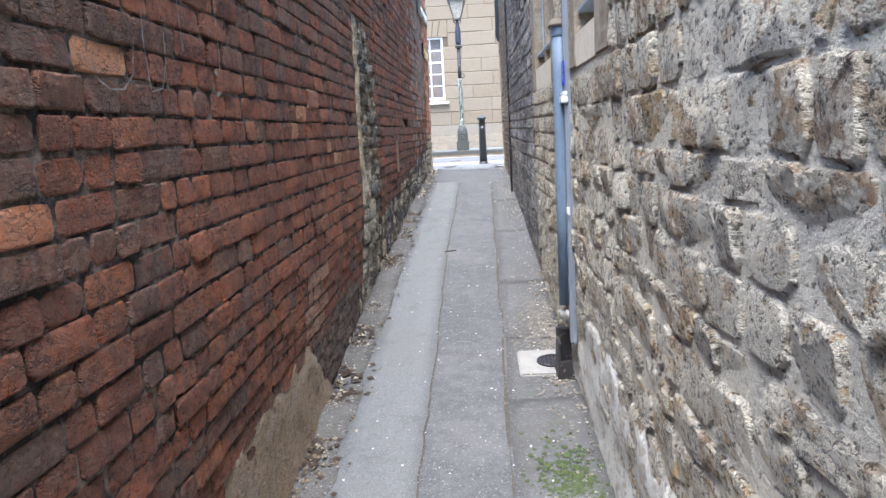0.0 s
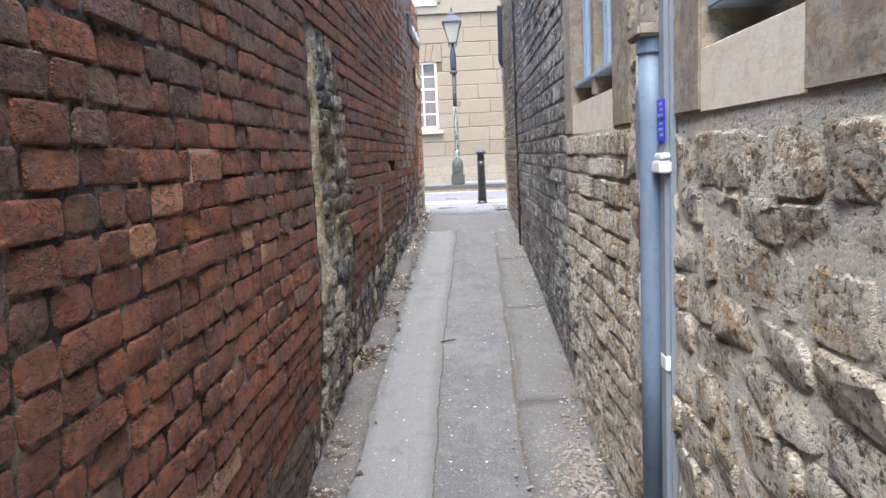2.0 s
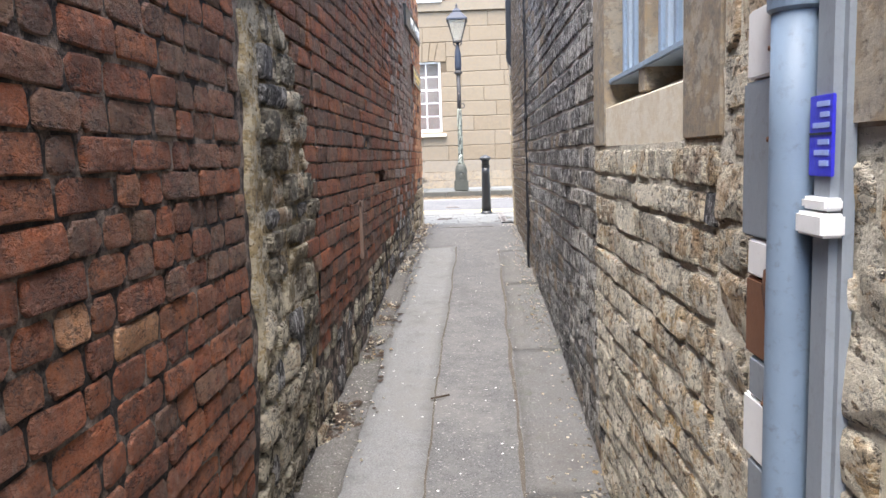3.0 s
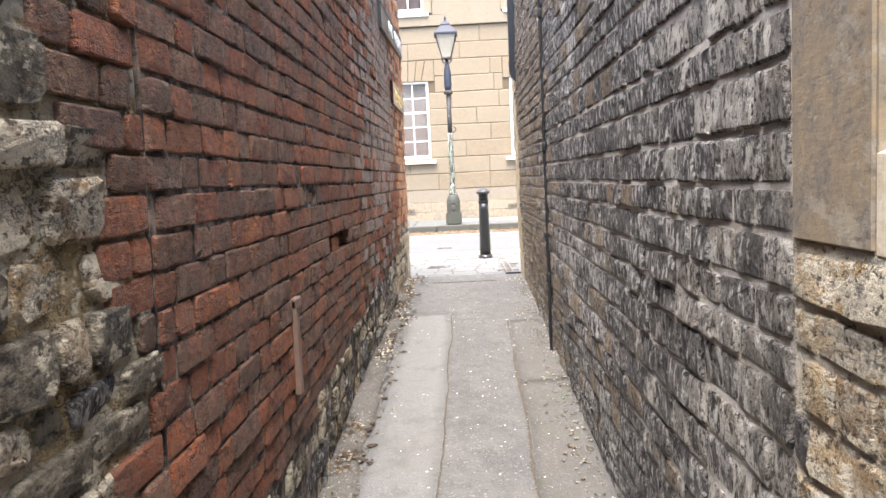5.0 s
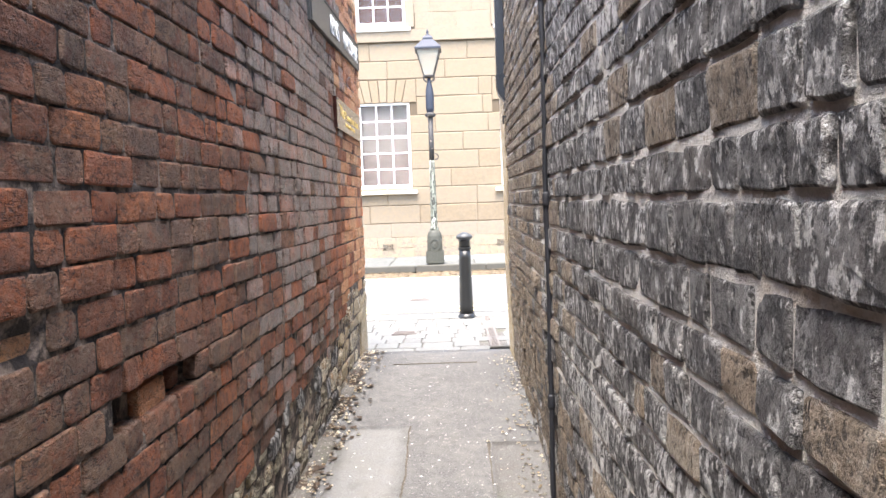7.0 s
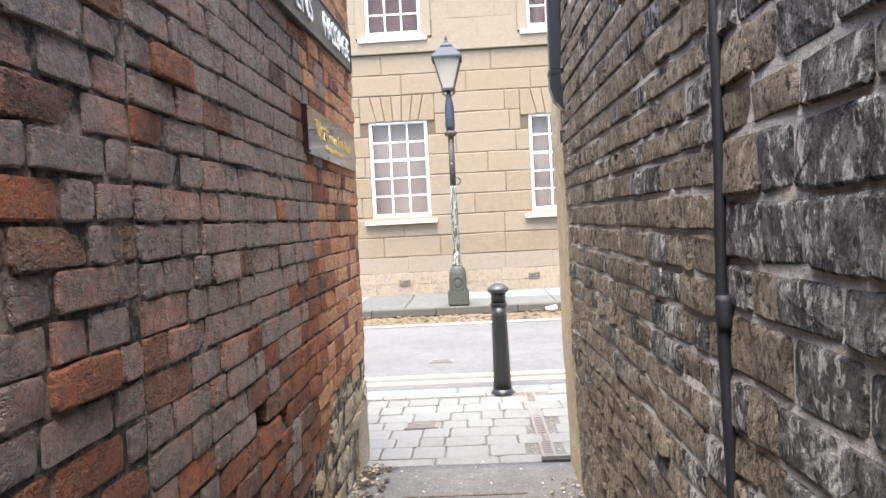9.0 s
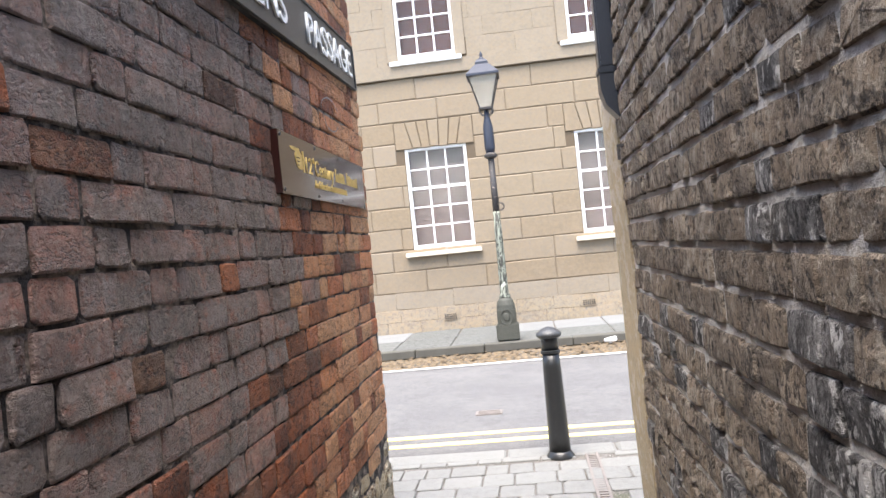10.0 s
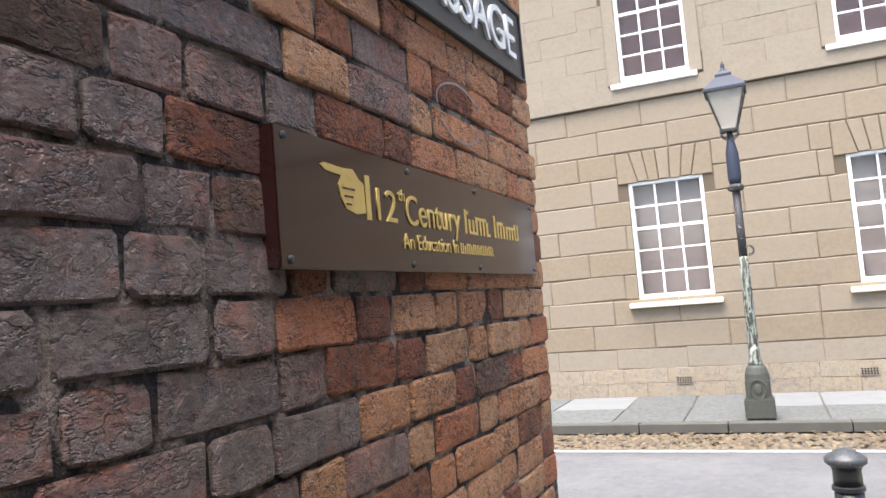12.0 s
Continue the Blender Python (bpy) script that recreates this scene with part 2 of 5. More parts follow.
M["ashlar"] = stone_material("honey_ashlar", [(0.212, 0.172, 0.125), (0.228, 0.188, 0.142), (0.200, 0.157, 0.110), (0.236, 0.198, 0.155)], 0.03, 0.14, pale_col=(0.31, 0.265, 0.20), pit=0.0, relief=0.0015, warm=(0.30, 0.22, 0.13))
M["ashlar_smooth"] = stone_material("pale_ashlar", [(0.225, 0.192, 0.150), (0.238, 0.206, 0.165)], 0.08, 0.2, pale_col=(0.32, 0.28, 0.225), pit=0.03, relief=0.003, warm=(0.32, 0.24, 0.15))
M["ashlar_low"] = stone_material("weathered_ashlar", [(0.245, 0.210, 0.164), (0.276, 0.233, 0.185), (0.215, 0.186, 0.154)], 0.35, 0.25, pale_col=(0.370, 0.334, 0.270), pit=0.25, relief=0.010)
M["joint"] = plain_material("ashlar_joint", (0.12, 0.09, 0.06), 0.95)
M["white_paint"] = plain_material("white_paint", (0.80, 0.80, 0.80), 0.45, vary=0.08, dirt_amt=0.08, bump=0.1)
M["blue_paint"] = plain_material("pale_blue_paint", (0.32, 0.42, 0.54), 0.5, vary=0.3, scale=5, dirt=(0.10, 0.09, 0.09), dirt_amt=0.4)
M["pipe_blue"] = plain_material("weathered_blue_paint", (0.185, 0.25, 0.335), 0.55, vary=0.35, scale=7, dirt=(0.07, 0.06, 0.055), dirt_amt=0.45)
M["rust"] = plain_material("rust", (0.16, 0.07, 0.035), 0.9)
# Painted iron; also the painted dark behind lane windows and in vent holes.
M["black_iron_and_dark"] = plain_material("black_painted_iron", (0.018, 0.019, 0.02), 0.35, vary=0.4, dirt=(0.12, 0.11, 0.1), dirt_amt=0.15)
M["dark_blue"] = plain_material("blue_black_paint", (0.020, 0.027, 0.047), 0.6, dirt_amt=0.1)
M["flag_pale"] = plain_material("pale_flag", (0.175, 0.182, 0.185), 0.9, vary=0.25, scale=4)
M["brick_grimy"] = brick_material("grimy_brick", [(0.119, 0.099, 0.082), (0.149, 0.124, 0.099), (0.084, 0.067, 0.057), (0.169, 0.124, 0.090)], 0.6, 0.5)
M["brick_patch"] = brick_material("patched_brick", [(0.50, 0.27, 0.17), (0.46, 0.23, 0.14), (0.54, 0.33, 0.22)], 0.1, 0.3)
M["pink_mortar"] = plain_material("pink_mortar", (0.50, 0.36, 0.27), 0.95, vary=0.3, scale=30)
M["gutter_leaf"] = plain_material("gutter_leaf", (0.12, 0.085, 0.05), 0.9, vary=0.6, scale=9)
M["chalk"] = plain_material("chalk", (0.30, 0.27, 0.255), 0.95, vary=0.7, scale=40)
M["stone_corner"] = stone_material("ochre_corner_stone", [(0.50, 0.41, 0.28), (0.55, 0.46, 0.33), (0.44, 0.35, 0.23)], 0.35, 0.4, pale_col=(0.66, 0.59, 0.47), pit=0.5)
M["gully_stone"] = plain_material("gully_stone", (0.36, 0.34, 0.31), 0.9, vary=0.4, scale=9, dirt_amt=0.4)
M["kerb_dark"] = plain_material("dark_kerb", (0.085, 0.082, 0.07), 0.9, vary=0.4, scale=6)
M["york_far"] = stone_material("grey_flag", [(0.068, 0.073, 0.072), (0.080, 0.086, 0.083), (0.060, 0.064, 0.063)], 0.2, 0.2, pale_col=(0.13, 0.137, 0.132), pit=0.1, relief=0.004, warm=(0.22, 0.225, 0.215))
M["chan_iron"] = plain_material("channel_iron", (0.20, 0.18, 0.17), 0.7, vary=0.5, scale=20)
M["brick_pink"] = brick_material("fresh_brick", [(0.48, 0.19, 0.11), (0.50, 0.20, 0.12)], 0.05, 0.2)
M["stone_grim"] = stone_material("grimy_limestone", [(0.26, 0.195, 0.145), (0.35, 0.265, 0.190), (0.19, 0.145, 0.112)], 0.85, 0.7, dark_col=(0.02, 0.017, 0.016), pale_col=(0.56, 0.48, 0.39), cover=-0.015, grain=(1, 1.2, 0.9), warm=(0.26, 0.20, 0.14), relief=0.09, flake=28, worn=0.5, holes=0.02)
M["render_strip"] = stone_material("peeling_render", [(0.58, 0.44, 0.23), (0.52, 0.40, 0.22)], 0.6, 0.8, pale_col=(0.78, 0.70, 0.52), pit=0.9, flake=14)
M["skirt_render"] = stone_material("broken_render", [(0.30, 0.22, 0.155), (0.30, 0.22, 0.155)], 0.6, 0.6, dark_col=(0.06, 0.05, 0.04), pale_col=(0.44, 0.36, 0.28), pit=0.5, relief=0.02)
M["skirt_lime"] = stone_material("flaking_limewash", [(0.55, 0.52, 0.47), (0.55, 0.52, 0.47)], 0.4, 0.9, dark_col=(0.12, 0.11, 0.10), pale_col=(0.84, 0.81, 0.75), cover=0.03, pit=0.5, relief=0.02)
M["moss"] = plain_material("green_moss", (0.075, 0.10, 0.035), 0.95, vary=0.5, scale=30)
M["leaf"] = plain_material("dead_leaf", (0.055, 0.035, 0.022), 0.8)
M["leaf_pale"] = plain_material("pale_dead_leaf", (0.27, 0.24, 0.20), 0.9, vary=0.6, scale=40)
M["fleck"] = plain_material("white_fleck", (0.70, 0.69, 0.66), 0.9)
M["grey_paint"] = plain_material("grey_blue_paint", (0.25, 0.28, 0.315), 0.55, vary=0.3, scale=6, dirt=(0.12, 0.11, 0.1), dirt_amt=0.4)
M["blue_pale"] = plain_material("faded_blue_paint", (0.42, 0.52, 0.62), 0.55, vary=0.2, scale=5)
M["blue_label"] = plain_material("bright_blue_label", (0.04, 0.04, 0.62), 0.4, vary=0.2)
M["label_ink"] = plain_material("label_print", (0.35, 0.45, 0.85), 0.5)
M["pipe_black"] = plain_material("blue_black_pipe", (0.009, 0.010, 0.015), 0.6, vary=0.5, scale=25, dirt=(0.08, 0.07, 0.06), dirt_amt=0.3)
M["gloss_black"] = plain_material("black_gloss", (0.016, 0.018, 0.024), 0.3, vary=0.3)
M["strap_iron"] = plain_material("dull_strap_iron", (0.20, 0.13, 0.10), 0.85, vary=0.5, scale=30)


def ground_material(name, col, speck, dirt, fleck=0.5, mossy=0.0):
    n = Nodes(name, 0.93)
    f, a, b = n.noise(170, 4, 0.65), n.noise(1.6, 5, 0.65), n.noise(14, 6, 0.7)
    c = n.mix(n.ramp(f, [(0.38, 1.0), (0.56, 0.0)]), col, tuple(0.7 * v for v in speck))
    c = n.mix(n.math("MULTIPLY", n.ramp(n.math("ADD", n.math("MULTIPLY", a, 0.5), n.math("MULTIPLY", b, 0.5)), [(0.45, 0.0), (0.6, 1.0)]), 0.7), c, dirt)
    c = n.mix(n.math("MULTIPLY", n.ramp(n.noise(5, 6, 0.75), [(0.54, 0.0), (0.66, 1.0)]), 0.4), c, tuple(0.5 * v for v in dirt))
    c = n.mix(n.math("MULTIPLY", n.ramp(n.noise(75, 2, 0.5), [(0.63, 0.0), (0.70, 1.0)]), fleck), c, (0.50, 0.48, 0.45))
    if mossy:
        c = n.mix(n.math("MULTIPLY", n.ramp(n.noise(4, 5, 0.7), [(0.55, 0.0), (0.68, 1.0)]), mossy), c, (0.07, 0.10, 0.03))
    return n.out(c, n.math("ADD", f, n.math("MULTIPLY", b, 1.5)), 0.8, 0.008)


M["asphalt"] = ground_material("worn_asphalt", (0.15, 0.15, 0.152), (0.10, 0.10, 0.10), (0.19, 0.186, 0.178), 0.45)
M["strip"] = ground_material("pale_concrete", (0.235, 0.236, 0.237), (0.19, 0.19, 0.188), (0.195, 0.19, 0.18), 0.2)
M["slab"] = ground_material("grey_concrete", (0.175, 0.173, 0.17), (0.125, 0.12, 0.116), (0.125, 0.116, 0.104), 0.4, 0.3)
M["margin"] = ground_material("gritty_concrete", (0.18, 0.17, 0.157), (0.10, 0.092, 0.083), (0.075, 0.066, 0.055), 0.8, 0.3)
M["road"] = ground_material("road_asphalt", (0.14, 0.14, 0.145), (0.115, 0.115, 0.118), (0.16, 0.16, 0.16), 0.08)
M["soil"] = ground_material("earth", (0.12, 0.10, 0.08), (0.08, 0.07, 0.05), (0.10, 0.09, 0.07))
M["yellow_line"] = plain_material("pale_yellow_line", (0.72, 0.60, 0.24), 0.8, vary=0.2, dirt=(0.3, 0.3, 0.3), dirt_amt=0.4)
M["white_line"] = plain_material("white_line", (0.75, 0.75, 0.73), 0.8, vary=0.2, dirt=(0.3, 0.3, 0.3), dirt_amt=0.4)
M["york"] = stone_material("york_paving", [(0.174, 0.176, 0.171), (0.191, 0.193, 0.185), (0.162, 0.163, 0.158), (0.204, 0.204, 0.196)], 0.15, 0.15, pale_col=(0.238, 0.239, 0.231), pit=0.12, relief=0.006, warm=(0.22, 0.225, 0.215))
M["cobble"] = stone_material("gutter_cobbles", [(0.078, 0.063, 0.046), (0.099, 0.081, 0.062), (0.066, 0.054, 0.043)], 0.4, 0.15, pale_col=(0.180, 0.162, 0.136), pit=0.3, relief=0.01)


def glass_material():
    n = Nodes("window_glass", 0.03)
    n.bsdf.inputs["Base Color"].default_value = (0.9, 0.92, 0.93, 1)
    n.bsdf.inputs["Transmission Weight"].default_value = 1.0
    n.bsdf.inputs["IOR"].default_value = 1.3
    return n.mat


M["glass"] = glass_material()
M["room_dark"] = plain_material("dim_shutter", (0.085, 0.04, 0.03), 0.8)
M["gold"] = plain_material("gold_leaf", (0.62, 0.45, 0.14), 0.4, 0.3, vary=0.3)
M["plaque"] = plain_material("dark_brown_plaque", (0.032, 0.011, 0.009), 0.10, vary=0.6, scale=3, dirt_amt=0.10, bump=0.015)
M["sign_black"] = plain_material("black_sign_enamel", (0.03, 0.032, 0.034), 0.4, dirt=(0.2, 0.2, 0.2), dirt_amt=0.25)
M["sign_white"] = plain_material("white_sign_letters", (0.78, 0.77, 0.74), 0.6)


# ---------- building blocks ----------
def mesh_of(name, verts, faces, mat, smooth=False):
    me = bpy.data.meshes.new(name)
    me.from_pydata([tuple(v) for v in verts], [], [tuple(f) for f in faces])
    me.materials.append(mat)
    if smooth:
        me.polygons.foreach_set("use_smooth", [True] * len(me.polygons))
    me.update()
    return me


def part(name, bm, material, parent=None, label="", smooth=False, at=None):
    """Links a bmesh as one mesh object, under a thing or a part."""
    me = bpy.data.meshes.new(name)
    bmesh.ops.recalc_face_normals(bm, faces=bm.faces)
    bm.to_mesh(me)
    bm.free()
    me.materials.append(material)
    if smooth:
        me.polygons.foreach_set("use_smooth", [True] * len(me.polygons))
    ob = new(name, me)
    if parent is not None:
        ob.parent = parent
    if at is not None:
        ob.matrix_basis = at
    if label:
        tagged(ob, label)
    return ob


def empty(name, m, label, category, group="", kind=""):
    ob = new(name)
    ob.empty_display_size = 0.1
    ob.matrix_basis = m
    return tagged(ob, label, category, group, kind)


def box(x0, x1, y0, y1, z0, z1, bevel=0.0, bm=None):
    own = bmesh.new()
    bmesh.ops.create_cube(own, size=1, matrix=Matrix.Translation(((x0 + x1) / 2, (y0 + y1) / 2, (z0 + z1) / 2)) @ Matrix.Diagonal((x1 - x0, y1 - y0, z1 - z0, 1)))
    if bevel:
        bmesh.ops.bevel(own, geom=own.edges[:], offset=bevel, segments=2, affect="EDGES")
    if bm is None:
        return own
    me = bpy.data.meshes.new("tmp")
    own.to_mesh(me)
    own.free()
    bm.from_mesh(me)
    bpy.data.meshes.remove(me)
    return bm


def lathe(profile, seg=24, bm=None):
    """A turned body from (radius, height) rows."""
    bm = bm or bmesh.new()
    rings = []
    for r, z in profile:
        rings.append([bm.verts.new((r * math.cos(2 * math.pi * i / seg), r * math.sin(2 * math.pi * i / seg), z)) for i in range(seg)])
    for a, b in zip(rings, rings[1:]):
        for i in range(seg):
            bm.faces.new((a[i], a[(i + 1) % seg], b[(i + 1) % seg], b[i]))
    bm.faces.new(rings[0][::-1])
    bm.faces.new(rings[-1])
    return bm


def prism(points, z0, z1, bm=None):
    bm = bm or bmesh.new()
    lo = [bm.verts.new((x, y, z0)) for x, y in points]
    hi = [bm.verts.new((x, y, z1)) for x, y in points]
    n = len(points)
    bm.faces.new(lo[::-1])
    bm.faces.new(hi)
    for i in range(n):
        bm.faces.new((lo[i], lo[(i + 1) % n], hi[(i + 1) % n], hi[i]))
    return bm


# frames of reference: u along the surface, v up it, third axis out of it
def face_frame(u, v, n, origin=(0, 0, 0)):
    m = Matrix.Identity(4)
    for i, a in enumerate((u, v, n)):
        for k in range(3):
            m[k][i] = a[k]
    m.translation = origin
    return m


ON_LEFT = face_frame((0, 1, 0), (0, 0, 1), (1, 0, 0))
ON_RIGHT = face_frame((0, -1, 0), (0, 0, 1), (-1, 0, 0))
ON_FRONT = face_frame((1, 0, 0), (0, 0, 1), (0, -1, 0))
ON_BACK = face_frame((-1, 0, 0), (0, 0, 1), (0, 1, 0))
ON_FLOOR = face_frame((1, 0, 0), (0, 1, 0), (0, 0, 1))


def piece_shape(rng, w, h, depth, worn, rough, chamfer):
    """A worn block: ten-sided outline, a shoulder and a slightly tilted, hummocky face; about 46 triangles."""
    def corner():
        return min(w, h) * worn * rng.uniform(0.35, 1.6)
    a, b, c, d = corner(), corner(), corner(), corner()
    pts = [(-w / 2 + a, -h / 2), (rng.uniform(-0.2, 0.2) * w, -h / 2), (w / 2 - b, -h / 2), (w / 2, -h / 2 + b), (w / 2, h / 2 - c), (w / 2 - c, h / 2), (rng.uniform(-0.2, 0.2) * w, h / 2), (-w / 2 + d, h / 2), (-w / 2, h / 2 - d), (-w / 2, -h / 2 + a)]
    pts = [(x + rng.uniform(-1, 1) * rough * 0.5, y + rng.uniform(-1, 1) * rough * 0.5) for x, y in pts]
    tx, ty = rng.uniform(-1, 1) * rough * 0.5, rng.uniform(-1, 1) * rough * 0.5
    lean = lambda x, y: tx * x / w * 2 + ty * y / h * 2
    verts = [(x, y, -depth) for x, y in pts]
    verts += [(x, y, lean(x, y) - chamfer) for x, y in pts]
    kx, ky = 1 - 2 * chamfer / w, 1 - 2 * chamfer / h
    verts += [(x * kx * rng.uniform(0.97, 1.0), y * ky * rng.uniform(0.95, 1.0), lean(x, y) + rng.uniform(-1, 1) * rough * 0.2) for x, y in pts]
    n = len(pts)
    faces = []
    for ring in (0, 1):
        for i in range(n):
            j = (i + 1) % n
            faces.append((ring * n + i, ring * n + j, (ring + 1) * n + j, (ring + 1) * n + i))
    verts.append((rng.uniform(-0.2, 0.2) * w, rng.uniform(-0.15, 0.15) * h, rng.uniform(0.0, 0.5) * rough))
    for i in range(n):
        faces.append((2 * n + i, 2 * n + (i + 1) % n, len(verts) - 1))
    return np.array(verts), faces


class Kit:
    """A set of alike pieces of one nominal size, with one mesh for each variant and material."""

    def __init__(self, name, w, h, depth, worn, rough, chamfer, variants=8, seed=1):
        rng = random.Random(seed)
        self.name, self.w, self.h = name, w, h
        self.shapes = [piece_shape(rng, w, h, depth, worn, rough, chamfer) for _ in range(variants)]
        self.meshes = {}

    def mesh(self, i, mat):
        key = (i, mat.name)
        if key not in self.meshes:
            self.meshes[key] = mesh_of(self.name, *self.shapes[i], mat, False)
        return self.meshes[key]


def lay(parent, base, cells, near, rest_name, rest_label, rng, limit=300):
    """Lays pieces on a surface. cells: (kit, u, v, w, h, out, material). Those inside near(u, v) become parts, the rest one joined part for each material."""
    single, joined = 0, {}
    for kit, u, v, w, h, out, mat in cells:
        i = rng.randrange(len(kit.shapes))
        tilt = rng.gauss(0, 0.012)
        m = base @ Matrix.Translation((u, v, out)) @ Matrix.Rotation(tilt, 4, "Z") @ Matrix.Diagonal((w / kit.w, h / kit.h, 1, 1))
        if single < limit and near(u, v):
            ob = new(kit.name, kit.mesh(i, mat))
            ob.parent = parent
            ob.matrix_basis = m
            single += 1
        else:
            vs, fs = kit.shapes[i]
            j = joined.setdefault(mat.name, [mat, [], [], 0])
            a = np.array(m)
            j[1].append(vs @ a[:3, :3].T + a[:3, 3])
            j[2].extend([tuple(k + j[3] for k in f) for f in fs])
            j[3] += len(vs)
    for mat, vs, fs, _ in joined.values():
        ob = new(rest_name, mesh_of(rest_name, np.concatenate(vs), fs, mat, False))
        ob.parent = parent
        tagged(ob, rest_label, kind="stuff")


# ---------- the passage: plan ----------
SLOPE = 0.0868
# Wall tops are unseen; TOP and LOW are set by the sky light admitted.
TOP, LOW = 3.65, 2.1
Y0, Y_LEFT, Y_RIGHT = -5.0, 12.0, 11.75
KERB, STREET = 13.7, 0.965


def floor_z(y):
    """The passage climbs to the street, then the footway is level."""
    return min(SLOPE * y, STREET)


def smooth_step(a, b, t):
    t = min(1.0, max(0.0, (t - a) / (b - a)))
    return t * t * (3 - 2 * t)


def left_x(y, z):
    """The brick wall: two builds, the base worn back, gently uneven."""
    up = -0.712 + 0.022 * smooth_step(4.8, 7.5, y) + 0.042 * smooth_step(8.0, 10.0, y)
    h = z - floor_z(y)
    base = -0.055 * (1 - 0.6 * smooth_step(8.5, 11.5, y)) * (1 - smooth_step(0.0, 0.9, h))
    return up + base + 0.012 * noise.noise((3.1, y * 0.9, z * 1.1))


# broken-out bricks: y, z, half length, half height, depth
POCKETS = ((7.905, 1.666, 0.245, 0.052, 0.045), (9.47, 1.63, 0.055, 0.036, 0.035), (9.955, 1.72, 0.11, 0.05, 0.030), (10.22, 1.70, 0.05, 0.036, 0.035), (7.30, 1.90, 0.05, 0.03, 0.02))


def pocket(y, z):
    for a, b, hy, hz, d in POCKETS:
        if abs(y - a) < hy and abs(z - b) < hz:
            return d
    return 0.0


def right_x(y, z):
    h = z - floor_z(y)
    return 0.448 + 0.022 * (1 - smooth_step(0.0, 0.8, h)) + 0.012 * noise.noise((9.7, y * 0.8, z * 1.2))


# ground, one sheet under everything, with the passage's slope in it
rows_y = [-2000, -60, Y0, 11.3, 13.0, 60, 2000]
rows_z = [-0.6, -0.6, SLOPE * Y0 - 0.12, 0.86, 0.82, 0.82, 0.82]
g = bmesh.new()
line = [(g.verts.new((-2000, y, z)), g.verts.new((2000, y, z))) for y, z in zip(rows_y, rows_z)]
for a, b in zip(line, line[1:]):
    g.faces.new((a[0], a[1], b[1], b[0]))
ground = tagged(part("ground", g, M["soil"]), "dark earth under the paving and buildings", "ground", kind="structure")


def sheet(x0, x1, y0, y1, nx, ny, lift, thick, wobble=0.0, seed=0, z_of=floor_z, uneven=0.004, askew=lambda y: 0.0, line=False):
    """A laid sheet that follows the floor, with wandering long edges; a line keeps its width."""
    bm = bmesh.new()
    top, bot = [], []
    for j in range(ny + 1):
        y = y0 + (y1 - y0) * j / ny
        ra, rb = [], []
        a = x0 + wobble * noise.noise((seed + 0.3, y * 1.7, 0.2)) + 0.4 * wobble * noise.noise((seed + 5.3, y * 9, 0.2))
        b = x1 + wobble * noise.noise((seed + 2.9, y * 1.7, 0.7)) + 0.4 * wobble * noise.noise((seed + 7.9, y * 9, 0.7))
        if line:
            a = b - (x1 - x0)
        a, b = a + askew(y), b + askew(y)
        for i in range(nx + 1):
            x = a + (b - a) * i / nx
            z = z_of(y) + lift + uneven * noise.noise((x * 3, y * 3, 1.5 + seed)) 
            ra.append(bm.verts.new((x, y, z)))
            rb.append(bm.verts.new((x, y, z - thick)))
        top.append(ra)
        bot.append(rb)
    for j in range(ny):
        for i in range(nx):
            bm.faces.new((top[j][i], top[j][i + 1], top[j + 1][i + 1], top[j + 1][i]))
        bm.faces.new((top[j][0], top[j + 1][0], bot[j + 1][0], bot[j][0]))
        bm.faces.new((top[j][nx], bot[j][nx], bot[j + 1][nx], top[j + 1][nx]))
    for j in (0, ny):
        for i in range(nx):
            bm.faces.new((top[j][i], bot[j][i], bot[j][i + 1], top[j][i + 1]))
    return bm


floor = empty("floor", pose(0, 0, 0), "sloping passage floor of worn asphalt and concrete", "floor", kind="structure")
part("asphalt", sheet(-0.85, 0.6, Y0, 11.80, 10, 120, 0.0, 0.05), M["asphalt"], floor, "grey worn asphalt", True)
strip_lean = lambda y: -0.02 + 0.045 * smooth_step(5.5, 10.0, y)
part("concrete_strip", sheet(-0.60, -0.245, -2.0, 10.12, 4, 140, 0.009, 0.03, 0.022, 3, askew=strip_lean), M["strip"], floor, "smooth pale concrete strip", True)
part("crack", sheet(-0.245, -0.236, -2.0, 10.12, 1, 140, 0.0048, 0.004, 0.022, 3, uneven=0.0, askew=strip_lean, line=True), M["soil"], floor, "dark joint beside the concrete strip")
part("crack", sheet(-0.40, 0.20, 11.32, 11.332, 14, 1, 0.0046, 0.004, uneven=0.0), M["soil"], floor, "dark joint across the asphalt")
slab_lean = lambda y: 0.016 * (min(y, 9.7) - 7.0)
part("gritty_margin", sheet(-0.86, -0.605, -2.0, 11.78, 4, 140, 0.012, 0.03, 0.05, 11, uneven=0.03), M["margin"], floor, "gritty broken margin along the brick wall", True)
ends = [-2.0, 0.9, 2.2, 3.4, 4.22, 5.34, 7.0, 8.6, 9.86]
for k, (a, b) in enumerate(zip(ends, ends[1:])):
    part("slab", sheet(0.172, 0.52, a + 0.006, b - 0.006, 4, max(3, int((b - a) * 10)), 0.007 + 0.003 * (k % 3), 0.03, 0.02, 21 + k, uneven=0.008, askew=slab_lean), M["slab"], floor, smooth=True)

bm = sheet(0.155, 0.171, -2.0, 9.86, 1, 140, 0.0045, 0.004, 0.02, 21, uneven=0.0, askew=slab_lean)
part("crack", bm, M["soil"], floor, "dark crack beside the slabs")

